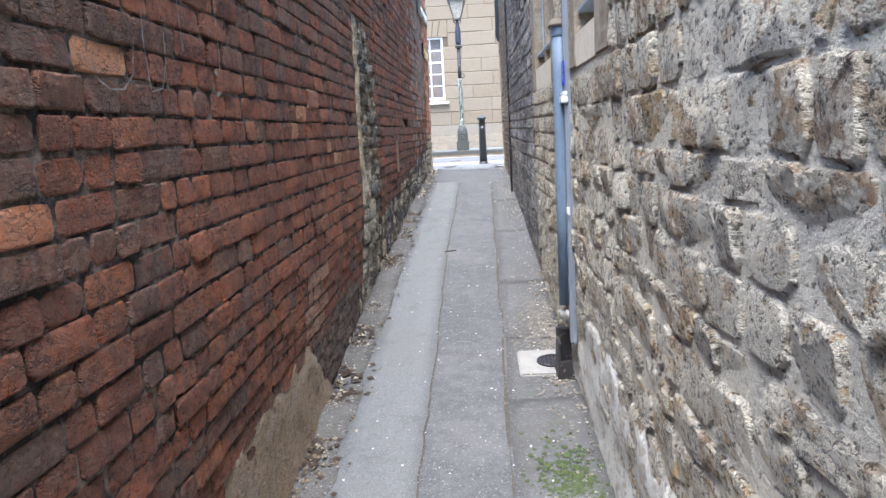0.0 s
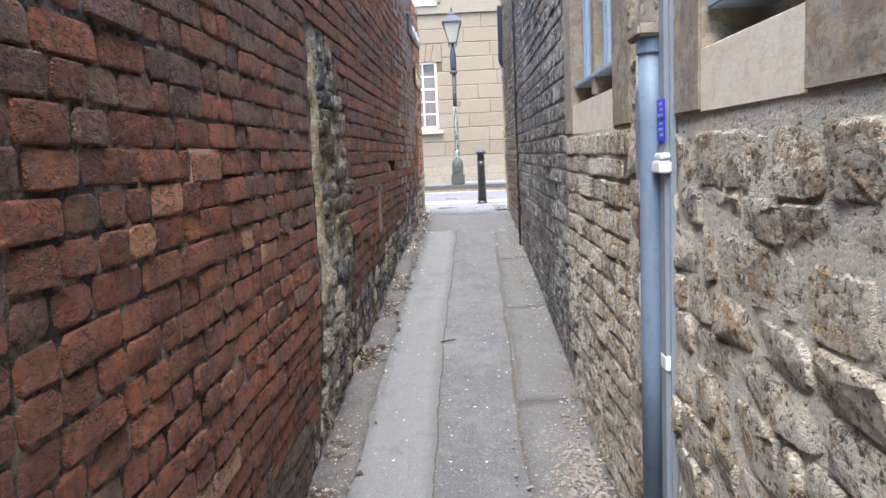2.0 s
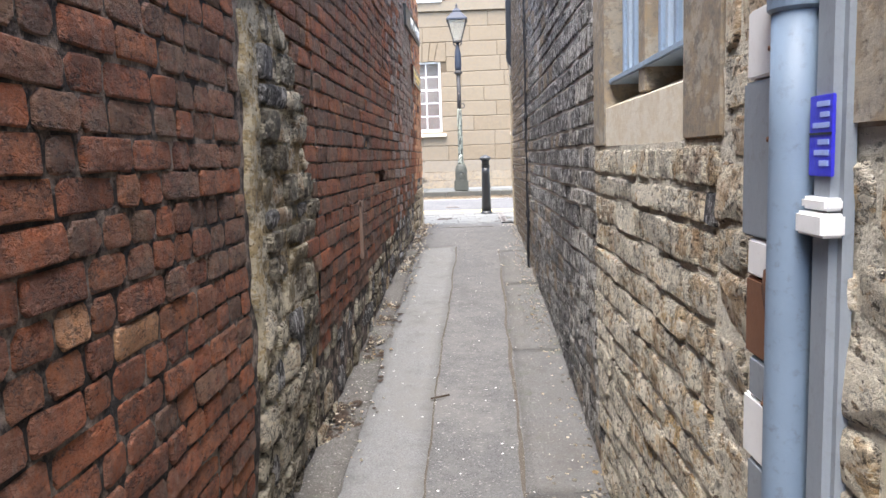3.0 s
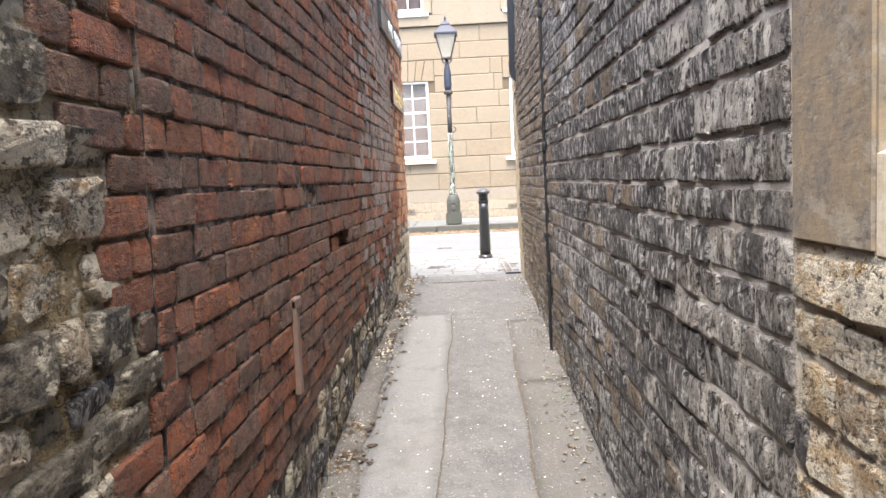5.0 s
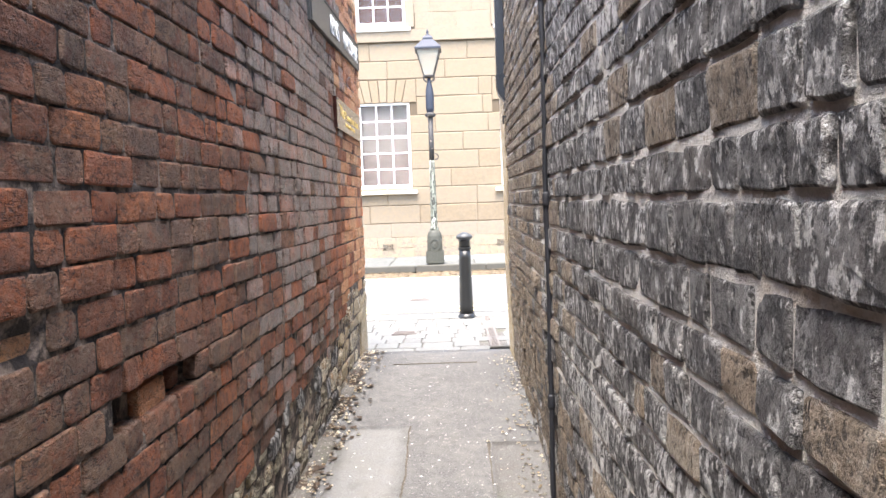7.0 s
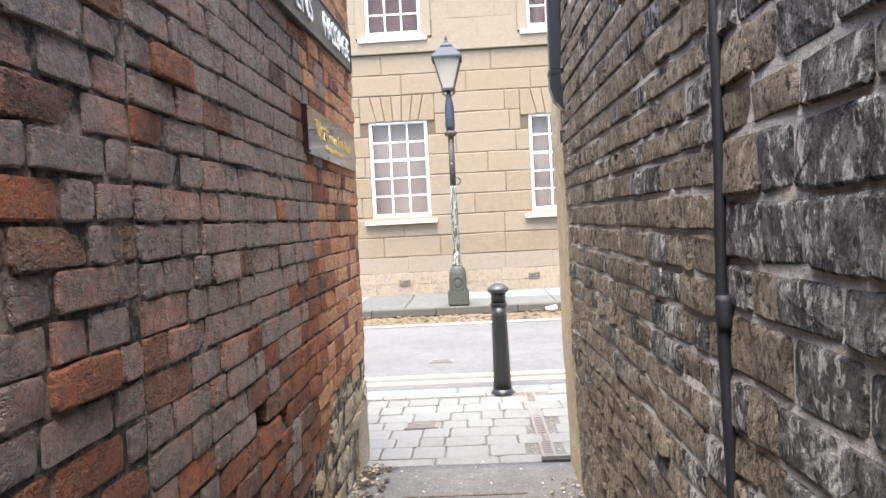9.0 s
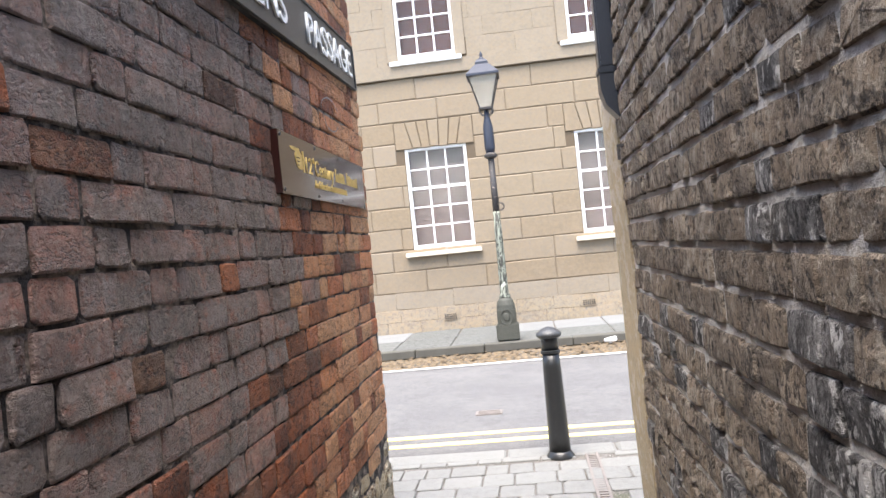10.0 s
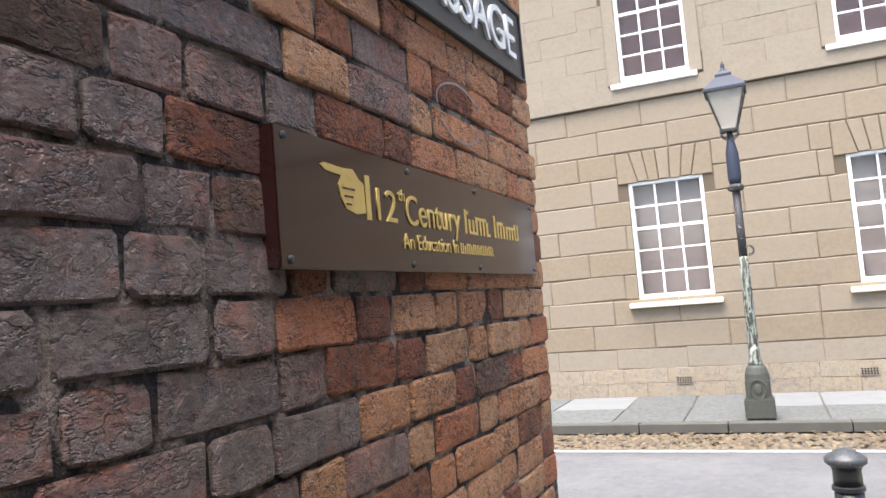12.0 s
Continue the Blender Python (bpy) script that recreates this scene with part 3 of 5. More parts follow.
# street: footway, road, gutter, far footway
near_walk = empty("pavement_near", pose(0, 0, 0), "grey stone setts at the mouth of the passage", "pavement", kind="structure")
part("bedding", box(-9, 9, 11.80, KERB, STREET - 0.12, STREET - 0.010), M["margin"], near_walk)
road = part("road", sheet(-60, 60, KERB, 17.62, 40, 8, 0.0, 0.1, z_of=lambda y: STREET - 0.02 + 0.04 * math.sin(math.pi * (y - KERB) / 3.9)), M["road"], None, "", True)
tagged(road, "grey asphalt lane with double yellow lines", "road", kind="structure")


def road_z(y):
    return STREET - 0.02 + 0.04 * math.sin(math.pi * (y - KERB) / 3.9)


for y, mat, lab in ((14.17, "yellow_line", "pale yellow line"), (13.96, "yellow_line", "pale yellow line"), (17.52, "white_line", "worn white edge line")):
    part("line", sheet(-30, 30, y - 0.04, y + 0.04, 60, 1, 0.005, 0.004, z_of=road_z, uneven=0.0), M[mat], road, lab)
gutter = empty("gutter", pose(0, 0, 0), "strip of rounded brown cobbles along the far kerb", "gutter", kind="structure")
part("bedding", box(-30, 30, 17.60, 18.38, 0.8, 0.945), M["soil"], gutter)
far_walk = empty("pavement_far", pose(0, 0, 0), "narrow far pavement of large grey and pale flags", "pavement", kind="structure")
part("bedding", box(-30, 30, 18.50, 20.62, 0.8, 1.045), M["soil"], far_walk)


# ---------- walls: cores ----------
def core(name, x_of, side, y0, y1, z1, mat, recess):
    """The body of a wall with a finely uneven mortar face."""
    ny, nz = int((y1 - y0) * 24), 100
    verts, faces = [], []
    for i in range(ny + 1):
        y = y0 + (y1 - y0) * i / ny
        for k in range(nz + 1):
            z = -0.75 + (z1 + 0.75) * k / nz
            verts.append((x_of(y, z) - side * (recess + (pocket(y, z) if side > 0 else 0.0)), y, z))
    for i in range(ny):
        for k in range(nz):
            a = i * (nz + 1) + k
            faces.append((a, a + nz + 1, a + nz + 2, a + 1))
    n = len(verts)
    far = -side * 0.45
    corners = [(verts[0][0] + far, y0, -0.75), (verts[0][0] + far, y1, -0.75), (verts[0][0] + far, y1, z1), (verts[0][0] + far, y0, z1)]
    verts += corners
    faces.append((n, n + 1, n + 2, n + 3))
    last = ny * (nz + 1)
    faces.append([k for k in range(nz + 1)] + [n + 3, n])
    faces.append([last + k for k in range(nz + 1)] + [n + 2, n + 1])
    faces.append([i * (nz + 1) + nz for i in range(ny + 1)] + [n + 2, n + 3])
    me = mesh_of(name, verts, faces, mat, False)
    bm = bmesh.new()
    bm.from_mesh(me)
    bpy.data.meshes.remove(me)
    return bm


def wall_core(wall, x_of, side, y0, y1, mat, recess=0.0105, top=TOP):
    part("mortar", core("mortar", x_of, side, y0, y1, top, mat, recess), mat, wall)


wall_brick = empty("wall_left_near", pose(0, 0, 0), "old red brick wall with sooty mortar and a crumbling base", "wall", kind="structure")
# Unseen stretch made low to let more light onto the right wall.
wall_core(wall_brick, left_x, 1, Y0, 1.0, M["mortar_red"], 0.0052, LOW)
wall_core(wall_brick, left_x, 1, 1.0, 4.78, M["mortar_red"], 0.0052)
wall_quoin = empty("wall_left_middle", pose(0, 0, 0), "dark rubble and render patch between two brick builds", "wall", kind="structure")
wall_core(wall_quoin, left_x, 1, 4.78, 5.75, M["mortar_dark"], 0.014)
wall_dark = empty("wall_left_far", pose(0, 0, 0), "dark weathered brick wall on a rough stone base", "wall", kind="structure")
wall_core(wall_dark, left_x, 1, 5.75, 9.2, M["mortar_red"], 0.0052)
wall_end = empty("wall_left_corner", pose(0, 0, 0), "burnt purple and orange brick wall ending at a street corner", "wall", kind="structure")
wall_core(wall_end, left_x, 1, 9.2, Y_LEFT - 0.012, M["mortar_end"], 0.0052)
wall_stone = empty("wall_right_near", pose(0, 0, 0), "pale and brown rubble limestone wall, limewash flaking", "wall", kind="structure")
wall_core(wall_stone, right_x, -1, Y0, 2.52, M["mortar_pale"], 0.008)
wall_stone2 = empty("wall_right_middle", pose(0, 0, 0), "mixed rubble limestone wall with window surrounds", "wall", kind="structure")
wall_sooty = empty("wall_right_far", pose(0, 0, 0), "sooty coursed rubble wall with pale mortar", "wall", kind="structure")
wall_core(wall_sooty, right_x, -1, 5.56, 9.1, M["mortar_grey"], 0.005)
wall_sooty2 = empty("wall_right_corner", pose(0, 0, 0), "brown-black coursed rubble wall ending in a rendered corner", "wall", kind="structure")
wall_core(wall_sooty2, right_x, -1, 9.1, 11.33, M["mortar_grey"], 0.005)
part("corner_render", core("corner_render", lambda y, z: right_x(y, z) - 0.004, -1, 11.33, Y_RIGHT, TOP, M["render"], 0.0), M["render"], wall_sooty2, "ochre rendered corner strip")


# middle stretch of the right wall, with its two window openings left free
def solid(parent, y0, y1, z0, z1):
    """A block of wall body between two heights."""
    nz = max(1, int((z1 - z0) * 8))
    ny = max(1, int((y1 - y0) * 8))
    bm = bmesh.new()
    grid = [[bm.verts.new((right_x(y0 + (y1 - y0) * i / ny, z0 + (z1 - z0) * k / nz) + 0.006, y0 + (y1 - y0) * i / ny, z0 + (z1 - z0) * k / nz)) for k in range(nz + 1)] for i in range(ny + 1)]
    for i in range(ny):
        for k in range(nz):
            bm.faces.new((grid[i][k], grid[i][k + 1], grid[i + 1][k + 1], grid[i + 1][k]))
    c = [bm.verts.new((0.90, y, z)) for y, z in ((y0, z0), (y1, z0), (y1, z1), (y0, z1))]
    bm.faces.new(c)
    bm.faces.new([grid[0][k] for k in range(nz + 1)] + [c[3], c[0]])
    bm.faces.new([grid[ny][k] for k in range(nz + 1)] + [c[2], c[1]])
    bm.faces.new([grid[i][0] for i in range(ny + 1)] + [c[1], c[0]])
    bm.faces.new([grid[i][nz] for i in range(ny + 1)] + [c[2], c[3]])
    part("mortar", bm, M["mortar_pale"], parent)


WIN_NEAR, WIN_FAR = (2.52, 3.56), (4.03, 5.56)
WIN_Z0, WIN_Z1 = 1.81, 3.15
solid(wall_stone2, 2.52, 5.56, -0.75, WIN_Z0)
solid(wall_stone2, 3.56, 4.03, WIN_Z0, WIN_Z1)
solid(wall_stone2, 2.52, 5.56, WIN_Z1, TOP)

# street fronts of the two corner houses, and the far end of the passage
front_l = empty("wall_front_left", pose(0, 0, 0), "orange brick street front beside the passage", "wall", kind="structure")
part("mortar", box(-8, -1.10, 11.5, Y_LEFT - 0.012, 0.5, TOP), M["mortar_red"], front_l)
front_r = tagged(part("wall_front_right", box(0.9, 8, 11.3, Y_RIGHT, 0.5, TOP), M["render"]), "ochre rendered street front beside the passage", "wall", kind="structure")
tagged(part("wall_back", box(-1.2, 1.0, Y0 - 0.4, Y0, -0.75, TOP), M["brick_brown"]), "plain brick wall closing the passage", "wall", kind="structure")

for nm, xa, xb, yb, ya in (("roof_left", -8.0, -1.13, 1.0, 11.98), ("roof_right", 0.91, 8.0, Y0 - 0.4, 11.73)):
    tagged(part(nm, box(xa, xb, yb, ya, TOP - 0.10, TOP + 0.02), M["slab"]), "plain grey flat roof behind the passage wall", "roof", kind="structure")
for nm, xa, xb, yb in (("wall_outer_left", -8.3, -8.0, 1.0), ("wall_outer_right", 8.0, 8.3, Y0 - 0.4)):
    tagged(part(nm, box(xa, xb, yb, 11.7, -0.75, TOP), M["brick_brown"]), "plain brick outer wall", "wall", kind="structure")
for nm, xa, xb, yb in (("wall_rear_left", -8.0, -1.2, 1.02), ("wall_rear_right", 1.0, 8.0, Y0 - 0.38)):
    tagged(part(nm, box(xa, xb, yb, yb + 0.3, -0.75, TOP - 0.11), M["brick_brown"]), "plain brick rear wall", "wall", kind="structure")

# ---------- house over the road ----------
FY = 20.6
house = empty("stone_house", pose(0, FY, 0), "honey-coloured ashlar town house with white sash windows", "house")
wins = [(-1.70, -0.70, 2.36, 4.03), (1.03, 2.03, 2.36, 4.03), (-1.66, -0.72, 5.45, 7.1), (1.08, 2.03, 5.45, 7.1)]


def wall_with_holes(x0, x1, z0, z1, y0, y1, holes):
    xs = sorted({x0, x1, *[h[0] for h in holes], *[h[1] for h in holes]})
    zs = sorted({z0, z1, *[h[2] for h in holes], *[h[3] for h in holes]})
    bm = bmesh.new()
    for a, b in zip(xs, xs[1:]):
        for c, d in zip(zs, zs[1:]):
            if any(h[0] < (a + b) / 2 < h[1] and h[2] < (c + d) / 2 < h[3] for h in holes):
                continue
            box(a, b, y0, y1, c, d, bm=bm)
    bmesh.ops.remove_doubles(bm, verts=bm.verts, dist=0.0005)
    return bm


part("wall", wall_with_holes(-9, 9, 0.8, 8.6, 0.012, 0.5, wins), M["joint"], house, "honey ashlar wall")
part("roof", prism([(-9.3, -0.35), (9.3, -0.35), (9.3, 6.5), (-9.3, 6.5)], 8.6, 8.9), M["slab"], house, "grey stone slate roof edge")
part("side_wall", box(-9, -8.6, 0.5, 6, 0.8, 8.6), M["ashlar_smooth"], house)
part("side_wall", box(8.6, 9, 0.5, 6, 0.8, 8.6), M["ashlar_smooth"], house)
part("rear_wall", box(-9, 9, 6, 6.3, 0.8, 8.6), M["ashlar_smooth"], house)


# ashlar facing, voussoirs and band
BLOCK = Kit("ashlar_block", 0.95, 0.335, 0.03, 0.01, 0.0006, 0.010, 6, 41)
COURSE0, PITCH = 1.71, 0.345
rng = random.Random(5)


def overlaps(x0, x1, z0, z1, holes, gap=0.0):
    return any(x0 < h[1] - gap and x1 > h[0] + gap and z0 < h[3] - gap and z1 > h[2] + gap for h in holes)


arches = [(w[0] - 0.14, w[1] + 0.14, 4.03, 4.462) for w in wins[:2]]
sills = [(w[0] - 0.14, w[1] + 0.11, 2.27, 2.36) for w in wins[:2]]
cells = []


def course_blocks(z0, z1, x0, x1, length, shift, gap, cut):
    """One course of blocks, cut at the openings."""
    edges = [x0]
    x = x0 + shift
    while x < x1:
        edges.append(x)
        x += length * rng.uniform(0.85, 1.15)
    edges.append(x1)
    out = []
    for a, b in zip(edges, edges[1:]):
        spans = [(a, b)]
        for h in cut:
            if z0 < h[3] - 0.05 and z1 > h[2] + 0.05:
                nxt = []
                for s, e in spans:
                    if h[1] <= s or h[0] >= e:
                        nxt.append((s, e))
                    else:
                        if h[0] - s > 0.06:
                            nxt.append((s, h[0]))
                        if e - h[1] > 0.06:
                            nxt.append((h[1], e))
                spans = nxt
        out += [(s + gap, e - gap) for s, e in spans if e - s > 0.07]
    return out


for k in range(10):
    z0, z1 = COURSE0 + k * PITCH, COURSE0 + (k + 1) * PITCH
    for a, b in course_blocks(z0, z1, -8.9, 8.9, 0.98, 0.12 + 0.5 * (k % 2), 0.004, wins[:2] + arches):
        cells.append((BLOCK, (a + b) / 2, (z0 + z1) / 2, b - a, PITCH - 0.008, 0.002 * rng.uniform(-1, 1), M["ashlar"]))
lay(house, ON_FRONT, cells, lambda u, v: -3.3 < u < 2.8, "ashlar_facing", "honey ashlar facing", rng)
cells = []
FINE = Kit("ashlar_block", 0.7, 0.30, 0.02, 0.01, 0.0004, 0.002, 5, 43)
for k in range(10):
    z0, z1 = 5.40 + k * 0.31, 5.40 + (k + 1) * 0.31
    for a, b in course_blocks(z0, z1, -8.9, 8.9, 0.75, 0.1 + 0.4 * (k % 2), 0.0012, [(w[0] - 0.17, w[1] + 0.17, w[2], w[3] + 0.15) for w in wins[2:]]):
        cells.append((FINE, (a + b) / 2, (z0 + z1) / 2, b - a, 0.3075, 0.0, M["ashlar_smooth"]))
lay(house, ON_FRONT, cells, lambda u, v: -3.3 < u < 2.8 and v < 6.6, "ashlar_facing", "smooth pale ashlar facing", rng)
cells = []
for k, (z0, z1, n) in enumerate(((1.05, 1.24, 0.55), (1.24, 1.44, 0.6), (1.44, 1.71, 0.9))):
    for a, b in course_blocks(z0, z1, -8.9, 8.9, n, 0.1 + 0.3 * k, 0.002, []):
        cells.append((FINE, (a + b) / 2, (z0 + z1) / 2, b - a, z1 - z0 - 0.004, 0.018 if k < 2 else 0.002, M["ashlar_low"] if k < 2 else M["ashlar_smooth"]))
lay(house, ON_FRONT, cells, lambda u, v: -3.3 < u < 2.8, "plinth_facing", "weathered stone plinth", rng)
for w in wins[:2]:
    xa, xb, zt, zb = w[0] - 0.0, w[1] + 0.0, 4.46, 4.035
    n = 7
    for i in range(n):
        t0, t1 = i / n, (i + 1) / n
        lo = [xa + (xb - xa) * t for t in (t0, t1)]
        hi = [xa - 0.14 + (xb - xa + 0.28) * t for t in (t0, t1)]
        if i == 0:
            lo[0] = hi[0]
        if i == n - 1:
            lo[1] = hi[1]
        step = 0.0 if i % 2 else 0.012
        pts = [(lo[0] + 0.005, zb - step), (lo[1] - 0.005, zb - step), (hi[1] - 0.005, zt - 0.004), (hi[0] + 0.005, zt - 0.004)]
        bm = bmesh.new()
        back = [bm.verts.new((x, 0.02, z)) for x, z in pts]
        cx, cz = sum(p[0] for p in pts) / 4, sum(p[1] for p in pts) / 4
        mid = [bm.verts.new((x, -0.0, z)) for x, z in pts]
        front = [bm.verts.new((cx + (x - cx) * 0.88, -0.011, cz + (z - cz) * 0.96)) for x, z in pts]
        for r0, r1 in ((back, mid), (mid, front)):
            for j in range(4):
                bm.faces.new((r0[j], r0[(j + 1) % 4], r1[(j + 1) % 4], r1[j]))
        bm.faces.new(front)
        part("voussoir", bm, M["ashlar"], house)
band = part("band_course", box(-9, 9, -0.05, 0.0, 5.17, 5.395, 0.008), M["ashlar_smooth"], house, "projecting stone band")
part("cornice", box(-9.1, 9.1, -0.3, 0.0, 8.35, 8.6, 0.02), M["ashlar_smooth"], house)


def sash(w, lower):
    """A white sash window: frame and bars, panes of glass, a sill and what shows behind."""
    x0, x1, z0, z1 = w
    cols, nrow = 3, 5
    gx0, gx1, gz0, gz1 = x0 + 0.05, x1 - 0.05, z0 + 0.10, z1 - 0.04
    win = part("window", wall_with_holes(x0, x1, z0, z1, 0.03, 0.14, [(gx0, gx1, gz0, gz1)]), M["white_paint"], house, "white painted fifteen-pane sash window")
    for i in range(1, cols):
        x = gx0 + (gx1 - gx0) * i / cols
        part("glazing_bar", box(x - 0.013, x + 0.013, 0.05, 0.10, gz0, gz1, 0.003), M["white_paint"], win)
    for k in range(1, nrow):
        z = gz0 + (gz1 - gz0) * k / nrow
        t = 0.022 if k == 3 else 0.012
        part("meeting_rail" if k == 3 else "glazing_bar", box(gx0, gx1, 0.052 if k != 3 else 0.044, 0.102, z - t, z + t, 0.003), M["white_paint"], win)
    for i in range(cols):
        for k in range(nrow):
            a, b = gx0 + (gx1 - gx0) * i / cols + 0.012, gx0 + (gx1 - gx0) * (i + 1) / cols - 0.012
            c, d = gz0 + (gz1 - gz0) * k / nrow + 0.012, gz0 + (gz1 - gz0) * (k + 1) / nrow - 0.012
            p = part("pane", box(a, b, 0.076, 0.080, c, d), M["glass"], win)
            p.visible_shadow = False
    part("sill", box(x0 - 0.13, x1 + 0.10, -0.09, 0.03, z0 - 0.085, z0 - 0.012, 0.01), M["white_stone"] if lower else M["white_paint"], win, "projecting pale sill")
    # Added flat panel that gives the panes their tone from behind.
    part("blind", box(x0 + 0.02, x1 - 0.02, 0.20, 0.23, z0 + 0.02, z1), M["room_grey"] if lower else M["room_dark"], win, "plain grey-brown panel behind the panes" if lower else "plain dark brown panel behind the panes")


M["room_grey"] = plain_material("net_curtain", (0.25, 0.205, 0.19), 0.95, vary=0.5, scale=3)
for i, w in enumerate(wins):
    sash(w, i < 2)
    if i >= 2:
        for x0, x1 in ((w[0] - 0.17, w[0]), (w[1], w[1] + 0.17)):
            part("architrave", box(x0, x1, -0.025, 0.02, w[2] - 0.01, w[3] + 0.15, 0.008), M["ashlar_smooth"], house)
        part("architrave", box(w[0], w[1], -0.025, 0.02, w[3], w[3] + 0.15, 0.008), M["ashlar_smooth"], house)


def air_brick(x, z):
    v = empty("air_vent", pose(x, FY - 0.02, z), "terracotta air brick with square holes in the plinth", "vent", "air bricks in the plinth")
    bm = box(-0.11, 0.11, -0.012, 0.0, -0.055, 0.055, 0.003)
    part("plate", bm, M["ashlar_low"], v)
    for i in range(6):
        for k in range(3):
            # Raised black blocks; their colour gives the shade of open holes.
            part("hole", box(-0.092 + i * 0.033, -0.072 + i * 0.033, -0.016, -0.0125, -0.040 + k * 0.030, -0.020 + k * 0.030), M["black_iron_and_dark"], v)
    return v


air_brick(-1.21, 1.27)
air_brick(1.0, 1.30)


# ---------- street lamp ----------
def street_lamp(x, y, z):
    lamp = empty("street_lamp", pose(x, y, z), "old gas-style street lamp, flaking green and blue paint", "street lamp")
    base = bmesh.new()
    box(-0.15, 0.15, -0.14, 0.14, 0.0, 0.22, 0.015, base)
    box(-0.125, 0.125, -0.115, 0.115, 0.20, 0.42, 0.02, base)
    lathe([(0.125, 0.40), (0.12, 0.47), (0.10, 0.53), (0.075, 0.56)], 20, base)
    b = part("base", base, M["iron_green"], lamp, "green-grey cast iron base with raised medallion")
    disc = lathe([(0.110, 0.0), (0.110, 0.014), (0.097, 0.016), (0.092, 0.006), (0.055, 0.005), (0.045, 0.014), (0.020, 0.016)], 24)
    part("medallion", disc, M["iron_green"], b, at=Matrix.Translation((0, -0.114, 0.31)) @ Matrix.Rotation(math.pi / 2, 4, "X") @ Matrix.Diagonal((0.8, 1, 1, 1)))
    bm = lathe([(0.070, 0.55), (0.078, 0.58), (0.058, 0.62), (0.055, 0.80), (0.049, 1.4), (0.045, 1.72)], 16)
    part("lower_shaft", bm, M["verdigris"], lamp, "flaking green and white shaft", True)
    part("upper_shaft", lathe([(0.044, 1.71), (0.043, 2.0), (0.042, 2.44)], 16), M["flaky_dark"], lamp, "dark flaking shaft", True)
    part("collar", lathe([(0.05, 2.43), (0.085, 2.45), (0.09, 2.48), (0.06, 2.51)], 20), M["flaky_dark"], lamp)
    part("neck", lathe([(0.055, 2.50), (0.07, 2.58), (0.066, 2.85), (0.05, 2.93), (0.035, 3.0), (0.03, 3.08)], 16), M["dark_blue"], lamp, "blue-black swelling neck", True)
    hook = bmesh.new()
    for i in range(9):
        a = -math.pi * 0.5 + math.pi * 1.2 * i / 9
        box(-0.008, 0.008, -0.008, 0.008, -0.014, 0.014, 0.0, hook)
        for v in hook.verts[-8:]:
            v.co += Vector((0.065 + 0.045 * math.cos(a), 0, 1.78 + 0.045 * math.sin(a)))
    part("hook", hook, M["flaky_dark"], lamp)
    for s in (1, -1):
        for sx, sy in ((s, 1), (s, -1)):
            bm = bmesh.new()
            for i in range(8):
                t = i / 7
                box(-0.007, 0.007, -0.007, 0.007, -0.012, 0.012, 0.0, bm)
                r = 0.03 + 0.085 * math.sin(t * math.pi * 0.65)
                for v in bm.verts[-8:]:
                    v.co += Vector((sx * r * 0.8, sy * r * 0.8, 3.0 + 0.11 * t))
            part("bracket", bm, M["flaky_dark"], lamp)
    lan = part("lantern", box(-0.085, 0.085, -0.085, 0.085, 3.085, 3.115, 0.004), M["flaky_dark"], lamp, "four-sided tapering glass lantern")
    lo, hi, za, zb = 0.08, 0.195, 3.11, 3.53
    for sx, sy in ((1, 1), (1, -1), (-1, -1), (-1, 1)):
        bm = bmesh.new()
        r0 = [bm.verts.new((sx * lo + dx, sy * lo + dy, za)) for dx, dy in ((-0.009, -0.009), (0.009, -0.009), (0.009, 0.009), (-0.009, 0.009))]
        r1 = [bm.verts.new((sx * hi + dx, sy * hi + dy, zb)) for dx, dy in ((-0.009, -0.009), (0.009, -0.009), (0.009, 0.009), (-0.009, 0.009))]
        for i in range(4):
            bm.faces.new((r0[i], r0[(i + 1) % 4], r1[(i + 1) % 4], r1[i]))
        part("corner_bar", bm, M["flaky_dark"], lan)
    for k in range(4):
        bm = bmesh.new()
        a, b2 = lo - 0.004, hi - 0.004
        q = [(-a, -a, za), (a, -a, za), (b2, -b2, zb), (-b2, -b2, zb)]
        f = [bm.verts.new(p) for p in q]
        g2 = [bm.verts.new((p[0], p[1] + 0.004, p[2])) for p in q]
        bm.faces.new(f)
        bm.faces.new(g2[::-1])
        for i in range(4):
            bm.faces.new((f[i], f[(i + 1) % 4], g2[(i + 1) % 4], g2[i]))
        p = part("pane", bm, M["lamp_glass"], lan, at=Matrix.Rotation(k * math.pi / 2, 4, "Z"))
        p.visible_shadow = False
    roof = bmesh.new()
    rings = []
    for r, zz in ((0.215, 3.52), (0.215, 3.55), (0.17, 3.60), (0.115, 3.66), (0.085, 3.69), (0.085, 3.72), (0.055, 3.76)):
        rings.append([roof.verts.new((sx * r, sy * r, zz)) for sx, sy in ((-1, -1), (1, -1), (1, 1), (-1, 1))])
    for r0, r1 in zip(rings, rings[1:]):
        for i in range(4):
            roof.faces.new((r0[i], r0[(i + 1) % 4], r1[(i + 1) % 4], r1[i]))
    roof.faces.new(rings[0][::-1])
    roof.faces.new(rings[-1])
    rf = part("roof", roof, M["dark_blue"], lan, "blue-black metal lantern roof")
    part("finial", lathe([(0.05, 3.75), (0.035, 3.78), (0.016, 3.80), (0.026, 3.82), (0.014, 3.85), (0.003, 3.88)], 12), M["dark_blue"], lan, smooth=True)
    return lamp


